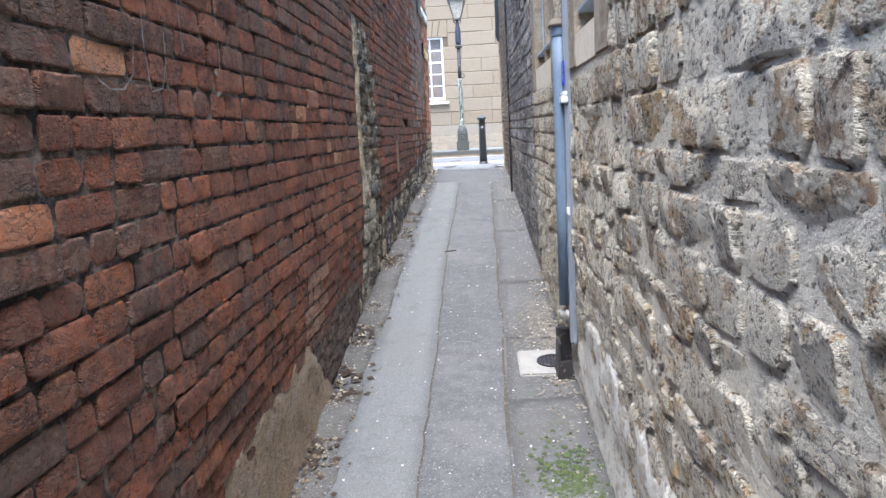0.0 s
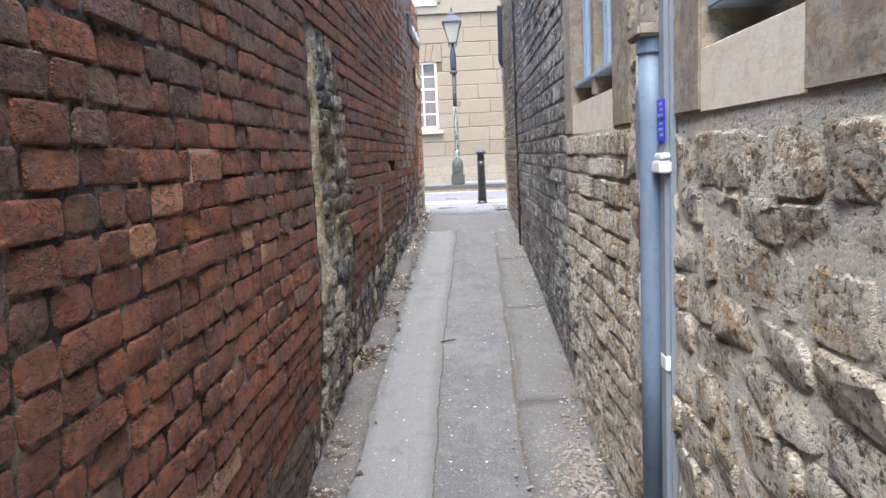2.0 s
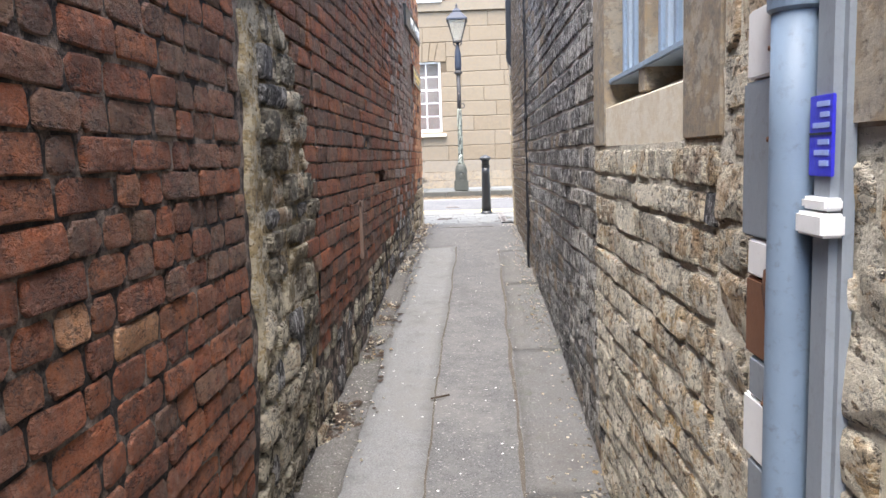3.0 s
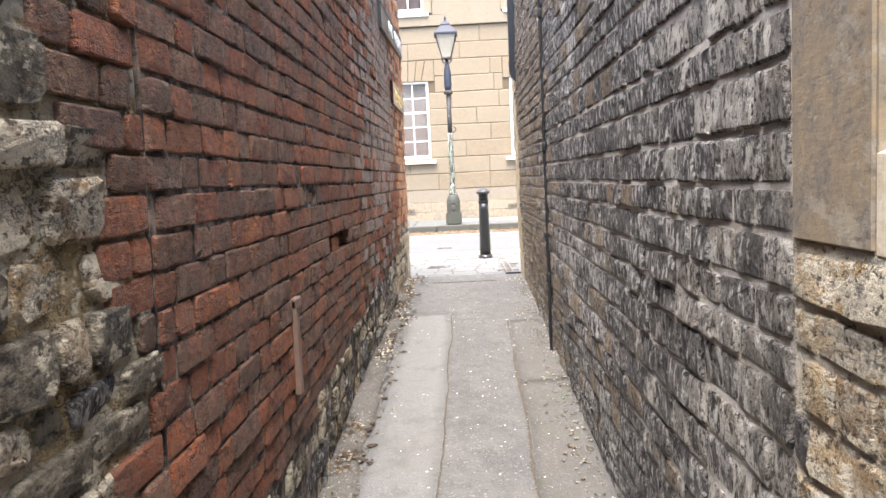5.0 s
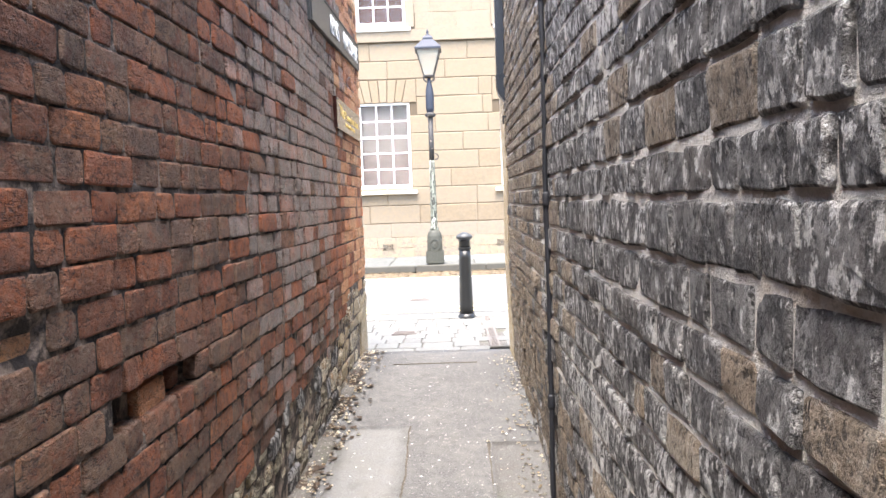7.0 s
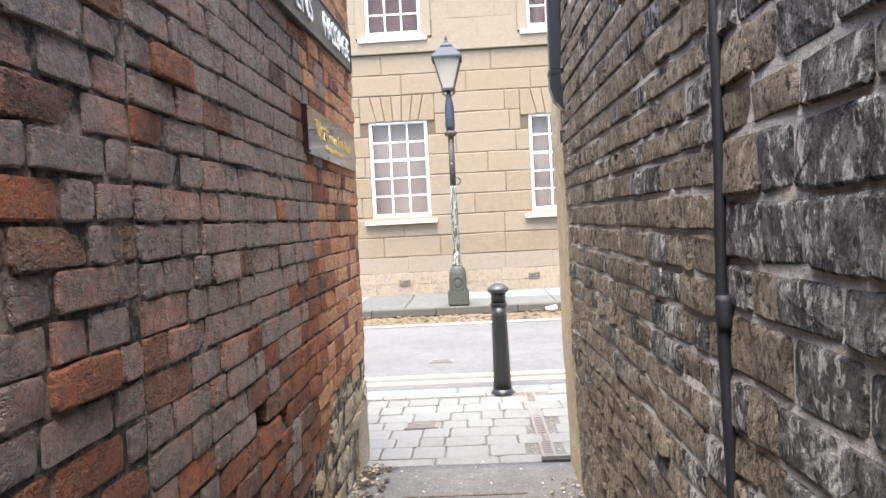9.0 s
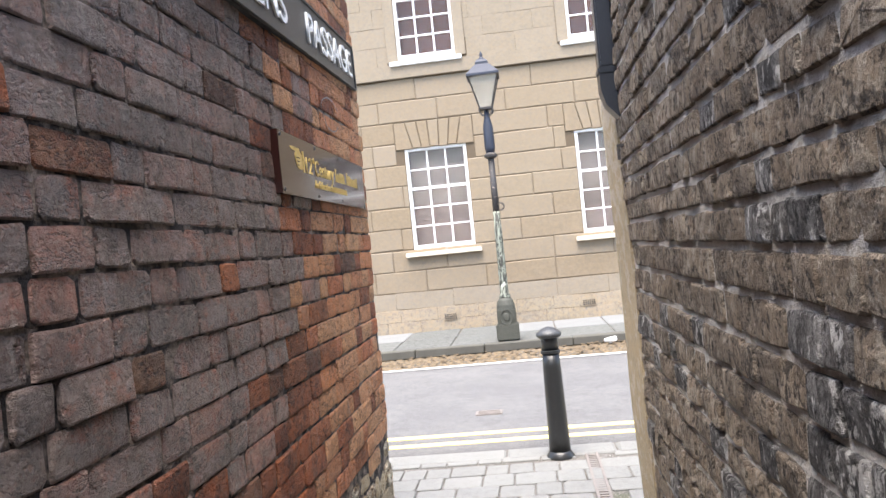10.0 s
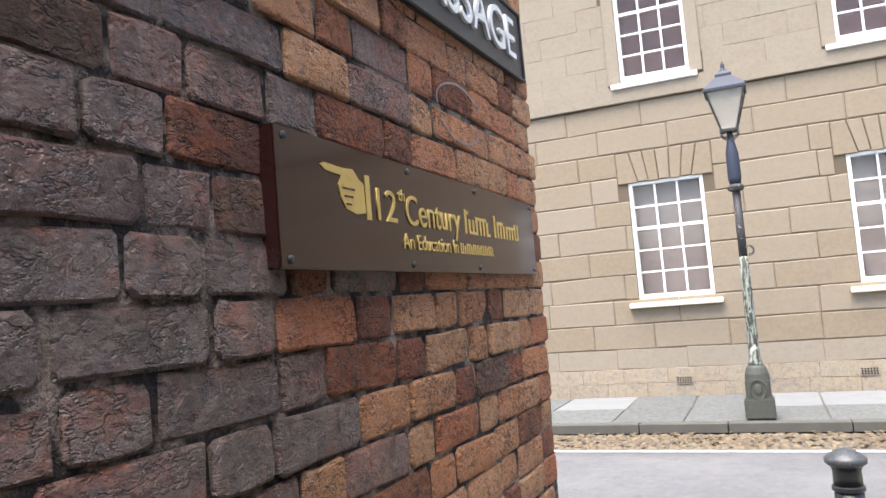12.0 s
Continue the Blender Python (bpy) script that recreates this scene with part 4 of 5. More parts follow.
M["iron_green"] = plain_material("green_grey_iron", (0.058, 0.06, 0.048), 0.7, vary=0.5, scale=18, dirt=(0.20, 0.205, 0.175), dirt_amt=0.4)
n_ = Nodes("verdigris_paint", 0.75)
c_ = n_.mix(n_.ramp(n_.noise(38, 5, 0.7, (1, 1, 0.22)), [(0.45, 0.0), (0.53, 1.0)]), (0.24, 0.26, 0.21), (0.035, 0.036, 0.03))
M["verdigris"] = n_.out(n_.mix(n_.ramp(n_.noise(9, 4, 0.6), [(0.60, 0.0), (0.68, 1.0)]), c_, (0.42, 0.44, 0.38)), n_.noise(40), 0.4, 0.005)
n_ = Nodes("flaking_dark_paint", 0.6)
M["flaky_dark"] = n_.out(n_.mix(n_.ramp(n_.noise(24, 5, 0.7), [(0.6, 0.0), (0.66, 1.0)]), (0.035, 0.032, 0.032), (0.38, 0.30, 0.24)), n_.noise(40), 0.3, 0.004)
n_ = Nodes("hazy_lamp_glass", 0.25)
n_.bsdf.inputs["Transmission Weight"].default_value = 0.75
M["lamp_glass"] = n_.out(n_.mix(n_.noise(6), (0.80, 0.78, 0.72), (0.7, 0.66, 0.58)))
street_lamp(-0.255, 18.62, 1.075)


# ---------- bollard ----------
def bollard(x, y, z):
    b = empty("bollard", pose(x, y, z), "black cast iron bollard with a flared cap", "bollard")
    part("foot", lathe([(0.092, 0.0), (0.092, 0.02), (0.078, 0.04), (0.070, 0.055)], 28), M["black_iron_and_dark"], b, smooth=True)
    part("shaft", lathe([(0.070, 0.05), (0.067, 0.15), (0.058, 0.60), (0.056, 0.69)], 28), M["black_iron_and_dark"], b, smooth=True)
    part("ring", lathe([(0.056, 0.685), (0.064, 0.69), (0.064, 0.705), (0.056, 0.71)], 28), M["black_iron_and_dark"], b)
    part("neck", lathe([(0.056, 0.71), (0.055, 0.77), (0.064, 0.79)], 28), M["black_iron_and_dark"], b, smooth=True)
    part("cap", lathe([(0.064, 0.788), (0.080, 0.80), (0.082, 0.818), (0.074, 0.828), (0.05, 0.845), (0.02, 0.858), (0.001, 0.861)], 28), M["cap_iron"], b, "worn grey domed cap", True)
    return b


M["cap_iron"] = plain_material("worn_cap", (0.055, 0.058, 0.062), 0.45, 0.1, vary=0.6, scale=20, dirt=(0.5, 0.5, 0.5), dirt_amt=0.3)
bollard(0.166, 13.45, STREET - 0.02)

# ---------- wall fittings ----------
pl = empty("wall_plaque", pose(-0.668, 11.294, 2.69), "dark brown tavern plaque with gold lettering, screwed to brick", "plaque")
part("board", box(0.0, 0.038, -0.592, 0.592, -0.098, 0.096, 0.002), M["plaque"], pl)
for y in (-0.57, -0.19, 0.15, 0.57):
    for z in (-0.085, 0.083):
        part("screw", lathe([(0.006, 0.0), (0.006, 0.002), (0.003, 0.004)], 10), M["cap_iron"], pl, "steel screw", at=Matrix.Translation((0.038, y, z)) @ Matrix.Rotation(math.pi / 2, 4, "Y"))


def lettering(text, size, material, parent, u, v, out, name="lettering", width=0.3, thick=0.001):
    """Raised letters from the built-in font, as one mesh on a wall that faces +x."""
    cu = bpy.data.curves.new(name, "FONT")
    cu.body, cu.size, cu.extrude = text, size, thick
    tmp = new("tmp", cu)
    bpy.context.view_layer.update()
    me = bpy.data.meshes.new_from_object(tmp.evaluated_get(bpy.context.evaluated_depsgraph_get()))
    bpy.data.objects.remove(tmp)
    me.materials.clear()
    me.materials.append(material)
    ob = new(name, me)
    ob.parent = parent
    lo, hi = min(p.co.x for p in me.vertices), max(p.co.x for p in me.vertices)
    ob.matrix_basis = Matrix.Translation((out, u, v)) @ ON_LEFT @ Matrix.Diagonal((width / (hi - lo), 1, 1, 1)) @ Matrix.Translation((-lo, 0, 0))
    return ob


lettering("12", 0.078, M["gold"], pl, -0.316, -0.014, 0.0392, "numerals", 0.070)
lettering("th", 0.030, M["gold"], pl, -0.237, 0.026, 0.0392, "ordinal", 0.026)
lettering("Century", 0.078, M["gold"], pl, -0.208, -0.014, 0.0392, "lettering", 0.255)
lettering("An Education In", 0.040, M["gold"], pl, -0.229, -0.058, 0.0392, "lettering", 0.255)
# house name as plain strokes of gold
rs = random.Random(8)
for word, (a, b, z, h) in enumerate(((0.076, 0.222, -0.014, 0.040), (0.262, 0.456, -0.014, 0.040), (0.040, 0.236, -0.058, 0.022))):
    step = h * 0.55
    u = a
    first = True
    while u < b:
        top = h * (1.3 if first and word < 2 else rs.choice((0.8, 1.0, 1.0)))
        bm = box(0.0382, 0.0398, u, u + step * 0.42, z, z + top)
        part("gold_stroke", bm, M["gold"], pl)
        if rs.random() < 0.7:
            q = z + top * rs.choice((0.0, 0.82))
            part("gold_stroke", box(0.0382, 0.0394, u + step * 0.3, u + step * 1.05, q, q + h * 0.16), M["gold"], pl)
        u += step
        first = False
# gold pointing glove, a plain cut-out with a cuff
bm = bmesh.new()
outline = [(-0.484, 0.056), (-0.472, 0.060), (-0.420, 0.058), (-0.390, 0.060), (-0.372, 0.046), (-0.358, 0.040), (-0.356, -0.006), (-0.385, -0.010), (-0.415, -0.004), (-0.430, 0.012), (-0.436, 0.032), (-0.426, 0.046), (-0.470, 0.049)]
vs = [bm.verts.new((0.0382, y, z)) for y, z in outline]
vt = [bm.verts.new((0.0396, y, z)) for y, z in outline]
bm.faces.new(vt)
for i in range(len(vs)):
    bm.faces.new((vs[i], vs[(i + 1) % len(vs)], vt[(i + 1) % len(vs)], vt[i]))
part("gold_pointer", bm, M["gold"], pl)
part("gold_cuff", box(0.0382, 0.0398, -0.352, -0.338, -0.016, 0.056), M["gold"], pl)
for k in range(3):
    part("gold_fold", box(0.0397, 0.0402, -0.425 + 0.004 * k, -0.388 - 0.006 * k, 0.026 - 0.012 * k, 0.029 - 0.012 * k), M["plaque"], pl)

sg = empty("street_sign", pose(-0.664, 11.02, 3.215, 2.0), "black cast street name plate with raised white letters", "street sign")
part("plate", box(0.0, 0.030, -1.05, 0.925, -0.105, 0.098, 0.004), M["sign_black"], sg)
for c, d in ((0.088, 0.098), (-0.105, -0.095)):
    part("rim", box(0.0302, 0.036, -1.05, 0.925, c, d, 0.002), M["sign_black"], sg)
for a, b in ((-1.05, -1.04), (0.915, 0.925)):
    part("rim", box(0.0302, 0.036, a, b, -0.095, 0.088, 0.002), M["sign_black"], sg)
lettering("PASSAGE", 0.160, M["sign_white"], sg, 0.150, -0.055, 0.0342, "lettering", 0.695, 0.004)
lettering("ENS", 0.160, M["sign_white"], sg, -0.40, -0.055, 0.0342, "lettering", 0.30, 0.004)

# blue pipe and conduit on the stone wall
duct = empty("blue_downpipe", pose(0.420, 3.625, 0.0), "round pale blue painted pipe with peeling paint and rust", "pipe")
part("pipe", lathe([(0.034, 0.70), (0.0345, 1.2), (0.034, 1.80), (0.034, 1.985)], 24), M["pipe_blue"], duct, smooth=True)
part("collar", lathe([(0.035, 1.975), (0.040, 1.980), (0.040, 2.012), (0.035, 2.020)], 24), M["pipe_blue"], duct)
part("cap", box(-0.046, 0.045, -0.052, 0.10, 2.018, 2.052, 0.008), M["dressed"], duct, "weathered stone-coloured cap")
part("conduit", box(0.006, 0.045, -0.112, -0.042, 0.52, 3.4, 0.012), M["grey_paint"], duct, "grey-blue flat conduit")
part("conduit_patch", box(0.0045, 0.02, -0.106, -0.050, 1.15, 1.19, 0.003), M["white_paint"], duct, "bare white band")
for z0, z1, far, mat, lab in ((1.90, 2.012, 0.200, "white_paint", "flaking white plate"), (1.64, 1.897, 0.215, "grey_paint", "grey painted plate on the wall"), (1.575, 1.637, 0.185, "white_paint", "bare whitewashed patch"), (1.44, 1.572, 0.190, "rust", "rusty patch where paint has peeled"), (1.37, 1.437, 0.170, "grey_paint", ""), (1.26, 1.367, 0.195, "white_paint", "bare whitewashed patch"), (0.80, 1.257, 0.170, "grey_paint", "")):
    part("back_plate", box(0.004, 0.05, 0.030, far, z0, z1, 0.004), M[mat], duct, lab)
for z, h, w in ((1.575, 0.045, 0.022), (1.50, 0.06, 0.014), (1.40, 0.08, 0.010)):
    bm = bmesh.new()
    bmesh.ops.create_icosphere(bm, subdivisions=2, radius=1.0)
    for v_ in bm.verts:
        v_.co = Vector((v_.co.x * 0.006, v_.co.y * w, v_.co.z * h)) * (1 + 0.35 * noise.noise(v_.co * 3 + Vector((z * 9, 0, 0))))
    part("rust_stain", bm, M["rust"], duct, "rust scab", True, at=Matrix.Translation((-0.020, 0.026, z)))
part("clip", box(-0.012, 0.02, -0.118, -0.036, 1.668, 1.700, 0.004), M["white_paint"], duct, "white plastic clip")
part("clip_lip", box(-0.006, 0.02, -0.114, -0.040, 1.703, 1.720, 0.004), M["white_paint"], duct)
for z in (1.93, 1.80, 1.40, 1.1, 0.85):
    part("bolt", lathe([(0.005, 0), (0.004, 0.004)], 8), M["rust"], duct, at=Matrix.Translation((-0.026, 0.021, z)) @ Matrix.Rotation(-math.pi * 0.3, 4, "Z") @ Matrix.Rotation(-math.pi / 2, 4, "Y"))
tag = part("blue_label", box(0.002, 0.0065, -0.110, -0.044, 1.748, 1.855, 0.001), M["blue_label"], duct, "bright blue label strip")
for z, w in ((1.762, 0.5), (1.776, 0.8), (1.790, 0.6), (1.812, 0.9), (1.826, 0.5), (1.840, 0.7)):
    part("label_bar", box(0.0010, 0.0019, -0.102, -0.102 + 0.052 * w, z, z + 0.007), M["label_ink"], tag)
part("label_rule", box(0.0010, 0.0019, -0.109, -0.045, 1.803, 1.806), M["black_iron_and_dark"], tag)
shoe = bmesh.new()
for x0, x1, y0, y1, z0, z1, lean in ((-0.050, -0.036, -0.03, 0.10, 0.33, 0.50, 0.25), (-0.045, 0.03, 0.085, 0.10, 0.33, 0.56, 0.1), (-0.04, 0.02, -0.035, -0.022, 0.33, 0.42, -0.2)):
    box(x0, x1, y0, y1, z0, z1, 0.004, shoe)
for v_ in shoe.verts:
    v_.co += Vector((0.012, 0.02, 0.03)) * noise.noise(v_.co * 11)
part("broken_shoe", shoe, M["flaky_dark"], duct, "broken dark iron shoe")
part("mortar_lump", box(-0.030, 0.045, -0.03, 0.05, 0.60, 0.70, 0.025), M["skirt_lime"], duct, "pale mortar lump under the pipe", True)

# gully below it
gully = empty("drain_gully", pose(0.315, 3.82, floor_z(3.82) + 0.008, 4.96), "pale stone gully surround with a small round iron grate", "drain")
part("surround", box(-0.13, 0.11, -0.16, 0.17, -0.03, 0.010, 0.008), M["gully_stone"], gully)
part("grate_ring", lathe([(0.085, 0.012), (0.085, 0.018), (0.07, 0.018), (0.07, 0.0125)], 24), M["flaky_dark"], gully, at=Matrix.Translation((0.05, 0, 0)))
for i in range(-3, 4):
    l = math.sqrt(0.07 ** 2 - (0.02 * i) ** 2)
    part("grate_bar", box(0.05 + 0.02 * i - 0.005, 0.05 + 0.02 * i + 0.005, -l, l, 0.0125, 0.0175), M["black_iron_and_dark"], gully)


# stone-framed windows in the rubble wall
def lane_window(name, span, lights, label):
    """A recessed window: stone jambs and apron, painted sill board and blue bars, dark inside."""
    y0, y1 = span
    w = empty(name, pose(0, 0, 0), label, "window", kind="structure")
    x = 0.447
    jl, jr = 0.25, 0.27
    part("jamb", box(x, x + 0.30, y1 - jl, y1, WIN_Z0, WIN_Z1, 0.006), M["dressed"], w)
    part("jamb", box(x, x + 0.30, y0, y0 + jr, WIN_Z0, WIN_Z1, 0.006), M["dressed"], w)
    part("lintel", box(x, x + 0.30, y0 + jr, y1 - jl, WIN_Z1 - 0.16, WIN_Z1, 0.006), M["dressed"], w)
    a, b = y0 + jr, y1 - jl
    bm = bmesh.new()
    prof = [(x + 0.004, WIN_Z0), (x + 0.004, 1.945), (x + 0.10, 1.985), (x + 0.30, 1.985), (x + 0.30, WIN_Z0)]
    lo = [bm.verts.new((p, a, q)) for p, q in prof]
    hi = [bm.verts.new((p, b, q)) for p, q in prof]
    bm.faces.new(lo)
    bm.faces.new(hi[::-1])
    for i in range(5):
        bm.faces.new((lo[i], lo[(i + 1) % 5], hi[(i + 1) % 5], hi[i]))
    part("apron", bm, M["white_stone"], w, "pale limewashed apron stone")
    step = (b - a) / lights
    for i in range(1, lights):
        part("mullion", box(x + 0.02, x + 0.20, a + step * i - 0.045, a + step * i + 0.045, 1.96, WIN_Z1 - 0.16, 0.006), M["dressed"], w)
    part("sill_board", box(x + 0.015, x + 0.16, a + 0.004, b - 0.004, 2.03, 2.05, 0.004), M["blue_paint"], w, "pale blue sill board")
    for i in range(lights):
        s, e = a + step * i + 0.05, a + step * (i + 1) - 0.05
        n = 5
        for k in range(n):
            y = s + (e - s) * (k + 0.5) / n
            part("bar", box(x + 0.05, x + 0.085, y - 0.018, y + 0.018, 2.05, WIN_Z1 - 0.16, 0.004), M["blue_paint"] if k % 2 == 0 else M["blue_pale"], w)
        p = part("pane", box(x + 0.14, x + 0.145, s, e, 2.05, WIN_Z1 - 0.16), M["glass"], w)
        p.visible_shadow = False
    # Black panel whose colour stands in for the room's shade.
    part("dark_lining", box(x + 0.30, x + 0.32, y0, y1, WIN_Z0, WIN_Z1), M["black_iron_and_dark"], w, "black panel standing in for the unlit room's dark")
    return w


lane_window("window_1", WIN_NEAR, 1, "stone-framed lane window with a limewashed apron")
lane_window("window_2", WIN_FAR, 2, "stone-framed lane window with pale blue bars")

# thin black pipe
thin = empty("black_pipe", pose(0.440, 9.09, 0.0), "thin black painted pipe running up the stone wall", "pipe")
bm = bmesh.new()
seg, prev = 10, None
for k in range(70):
    z = 0.80 + 2.75 * k / 69
    off = 0.016 * noise.noise((4.0, z * 2.1, 0.0))
    offx = 0.006 * noise.noise((8.0, z * 2.6, 0.0))
    r = 0.011 + 0.002 * noise.noise((1.0, z * 8, 0.0))
    ring = [bm.verts.new((offx + r * math.cos(2 * math.pi * i / seg), off + r * math.sin(2 * math.pi * i / seg), z)) for i in range(seg)]
    if prev:
        for i in range(seg):
            bm.faces.new((prev[i], prev[(i + 1) % seg], ring[(i + 1) % seg], ring[i]))
    prev = ring
part("tube", bm, M["pipe_black"], thin, smooth=True)
for z in (1.25, 2.08, 2.9):
    part("socket", lathe([(0.014, 0), (0.016, 0.01), (0.016, 0.05), (0.013, 0.06)], 12), M["pipe_black"], thin, smooth=True, at=Matrix.Translation((0, 0, z)))

# rainwater pipe end at the corner
rwp = empty("rainwater_pipe", pose(0.452, 11.29, 0.0), "black square rainwater pipe ending in a slanted shoe", "pipe")
part("pipe", box(-0.060, 0.0, -0.036, 0.036, 2.965, 3.55, 0.006), M["gloss_black"], rwp)
part("socket", box(-0.067, 0.0, -0.042, 0.042, 2.94, 2.968, 0.005), M["gloss_black"], rwp)
bm = bmesh.new()
prof = [(-0.063, 2.94), (-0.063, 2.885), (-0.048, 2.83), (0.0, 2.775), (0.0, 2.94)]
lo = [bm.verts.new((p, -0.039, q)) for p, q in prof]
hi = [bm.verts.new((p, 0.039, q)) for p, q in prof]
bm.faces.new(lo)
bm.faces.new(hi[::-1])
for i in range(5):
    bm.faces.new((lo[i], lo[(i + 1) % 5], hi[(i + 1) % 5], hi[i]))
part("shoe", bm, M["gloss_black"], rwp)
hk = empty("wall_hook", pose(0.448, 11.25, 2.68), "small rusty iron hook in the corner render", "hook")
part("spike", box(-0.02, 0.01, -0.006, 0.006, -0.006, 0.006, 0.002), M["flaky_dark"], hk)
part("bend", box(-0.024, -0.014, -0.006, 0.006, -0.05, 0.006, 0.002), M["flaky_dark"], hk)

# iron strap let into the brick wall
strap = empty("iron_strap", pose(left_x(6.85, 1.39) + 0.004, 6.85, 1.39), "rusty upright iron strap let into the brickwork", "strap")
part("bar", box(-0.01, 0.012, -0.022, 0.022, -0.17, 0.16, 0.003), M["strap_iron"], strap)
part("lug", box(-0.01, 0.014, -0.022, 0.06, 0.13, 0.165, 0.003), M["strap_iron"], strap)


# ---------- pieces: paving ----------
rng = random.Random(17)
SETT = Kit("sett", 0.20, 0.17, 0.05, 0.06, 0.0015, 0.004, 8, 51)
cells = []
u = -2.4
while u < 2.4:
    w = rng.uniform(0.35, 0.6)
    cells.append((SETT, u + w / 2, 11.865, w - 0.010, 0.12, STREET + rng.uniform(-0.002, 0.002), M["york"]))
    u += w
v = 11.93
while v < 13.42:
    h = rng.uniform(0.17, 0.22)
    u = -2.6 + rng.uniform(0, 0.2)
    while u < 2.6:
        w = rng.uniform(0.14, 0.27)
        if not (0.315 < u + w / 2 < 0.42):
            cells.append((SETT, u + w / 2, v + h / 2, w - 0.010, min(h, 13.44 - v) - 0.010, STREET + rng.uniform(-0.003, 0.003), M["york"]))
        u += w
    v += h
lay(near_walk, ON_FLOOR, cells, lambda u, v: -1.1 < u < 0.9, "sett_paving", "grey stone setts", rng)
KERBK = Kit("kerb_stone", 0.9, 0.24, 0.10, 0.03, 0.003, 0.010, 5, 53)
cells = []
u = -4.0
while u < 4.0:
    w = rng.uniform(0.7, 1.1)
    cells.append((KERBK, u + w / 2, 13.56, w - 0.012, 0.23, STREET + 0.003, M["york"]))
    u += w
lay(near_walk, ON_FLOOR, cells, lambda u, v: True, "kerb_paving", "", rng)

FLAG = Kit("flagstone", 0.75, 1.0, 0.05, 0.02, 0.002, 0.008, 5, 55)
cells = []
u, k = -8.0, 0
while u < 8.0:
    w = rng.uniform(0.6, 0.95)
    for v0, v1 in ((18.52, 19.50), (19.50, 20.58)):
        cells.append((FLAG, u + w / 2, (v0 + v1) / 2, w - 0.014, v1 - v0 - 0.014, 1.062 + rng.uniform(-0.003, 0.003), rng.choice([M["york_far"], M["york_far"], M["flag_pale"]])))
    u += w
lay(far_walk, ON_FLOOR, cells, lambda u, v: -4.0 < u < 4.0, "flag_paving", "", rng)
cells = []
u = -8.0
while u < 8.0:
    w = rng.uniform(0.8, 1.2)
    cells.append((KERBK, u + w / 2, 18.44, w - 0.012, 0.15, 1.066, M["kerb_dark"]))
    u += w
lay(far_walk, ON_FLOOR, cells, lambda u, v: -4.0 < u < 4.0, "kerb_paving", "", rng)
COB = Kit("cobble", 0.11, 0.10, 0.05, 0.25, 0.006, 0.014, 10, 57)
cells = []
v = 17.64
while v < 18.34:
    u = -6 + rng.uniform(0, 0.1)
    while u < 6:
        w = rng.uniform(0.08, 0.14)
        cells.append((COB, u + w / 2, v + 0.048, w - 0.012, 0.085, 0.955 + rng.uniform(-0.007, 0.007), M["cobble"]))
        u += w
    v += 0.098
lay(gutter, ON_FLOOR, cells, lambda u, v: -1.6 < u < 1.2, "cobbles", "small rounded gutter cobbles", rng)

# drainage channel across the footway, and two covers
chan = empty("drain_channel", pose(0.362, 0, STREET), "narrow iron drainage channel set between the setts", "drain")
for x in (-0.042, 0.026):
    part("edge_bar", box(x, x + 0.016, 11.86, 13.44, -0.03, 0.006, 0.002), M["chan_iron"], chan)
part("bottom", box(-0.026, 0.026, 11.86, 13.44, -0.04, -0.018), M["black_iron_and_dark"], chan)
for k in range(40):
    part("slat", box(-0.026, 0.026, 11.88 + 0.039 * k, 11.90 + 0.039 * k, -0.012, 0.002), M["chan_iron"], chan)
part("end_grate", box(-0.05, 0.13, 11.78, 11.85, -0.03, 0.012, 0.004), M["black_iron_and_dark"], chan, "dark iron end grate")
for x, y, z, lab in ((-0.40, 12.60, STREET + 0.004, "small iron inspection cover set in the footway"), (-0.36, 14.78, road_z(14.78) + 0.003, "small rectangular iron cover in the road")):
    cv = empty("inspection_cover", pose(x, y, z), lab, "cover")
    part("plate", box(-0.11, 0.11, -0.07, 0.07, -0.02, 0.004, 0.002), M["chan_iron"], cv)
    for k in range(4):
        part("rib", box(-0.09, 0.09, -0.055 + 0.032 * k, -0.042 + 0.032 * k, 0.0042, 0.008), M["chan_iron"], cv)

# ---------- pieces: left walls ----------
STRETCH = Kit("brick", 0.215, 0.068, 0.05, 0.15, 0.0046, 0.0032, 18, 61)
HEAD = Kit("brick", 0.105, 0.068, 0.05, 0.18, 0.0046, 0.0034, 18, 63)
CSTRETCH = Kit("brick", 0.215, 0.068, 0.05, 0.10, 0.0044, 0.0034, 18, 71)
CHEAD = Kit("brick", 0.105, 0.068, 0.05, 0.11, 0.0044, 0.0034, 18, 73)
STONE = Kit("stone", 0.20, 0.090, 0.06, 0.09, 0.007, 0.0045, 24, 65)
BIG = Kit("stone", 0.26, 0.14, 0.07, 0.17, 0.013, 0.007, 16, 67)
NOSE = Kit("stone", 0.11, 0.10, 0.06, 0.24, 0.010, 0.009, 12, 69)
BP, BP_NEAR = 0.0775, 0.0715
rng = random.Random(23)


def rubble_top(y):
    """Height of the rough stone base above the floor."""
    if y < 4.3:
        return 0.02
    t = 0.42 + 0.10 * noise.noise((2.0, y * 1.6, 0.0))
    if y > 10.6:
        t += 0.18 * smooth_step(10.6, 11.2, y)
    return t * smooth_step(4.3, 4.9, y)


def patch_edge(z):
    return 5.62 + 0.16 * noise.noise((6.0, 0.0, z * 4.0)) - 0.35 * smooth_step(1.9, 2.25, z)


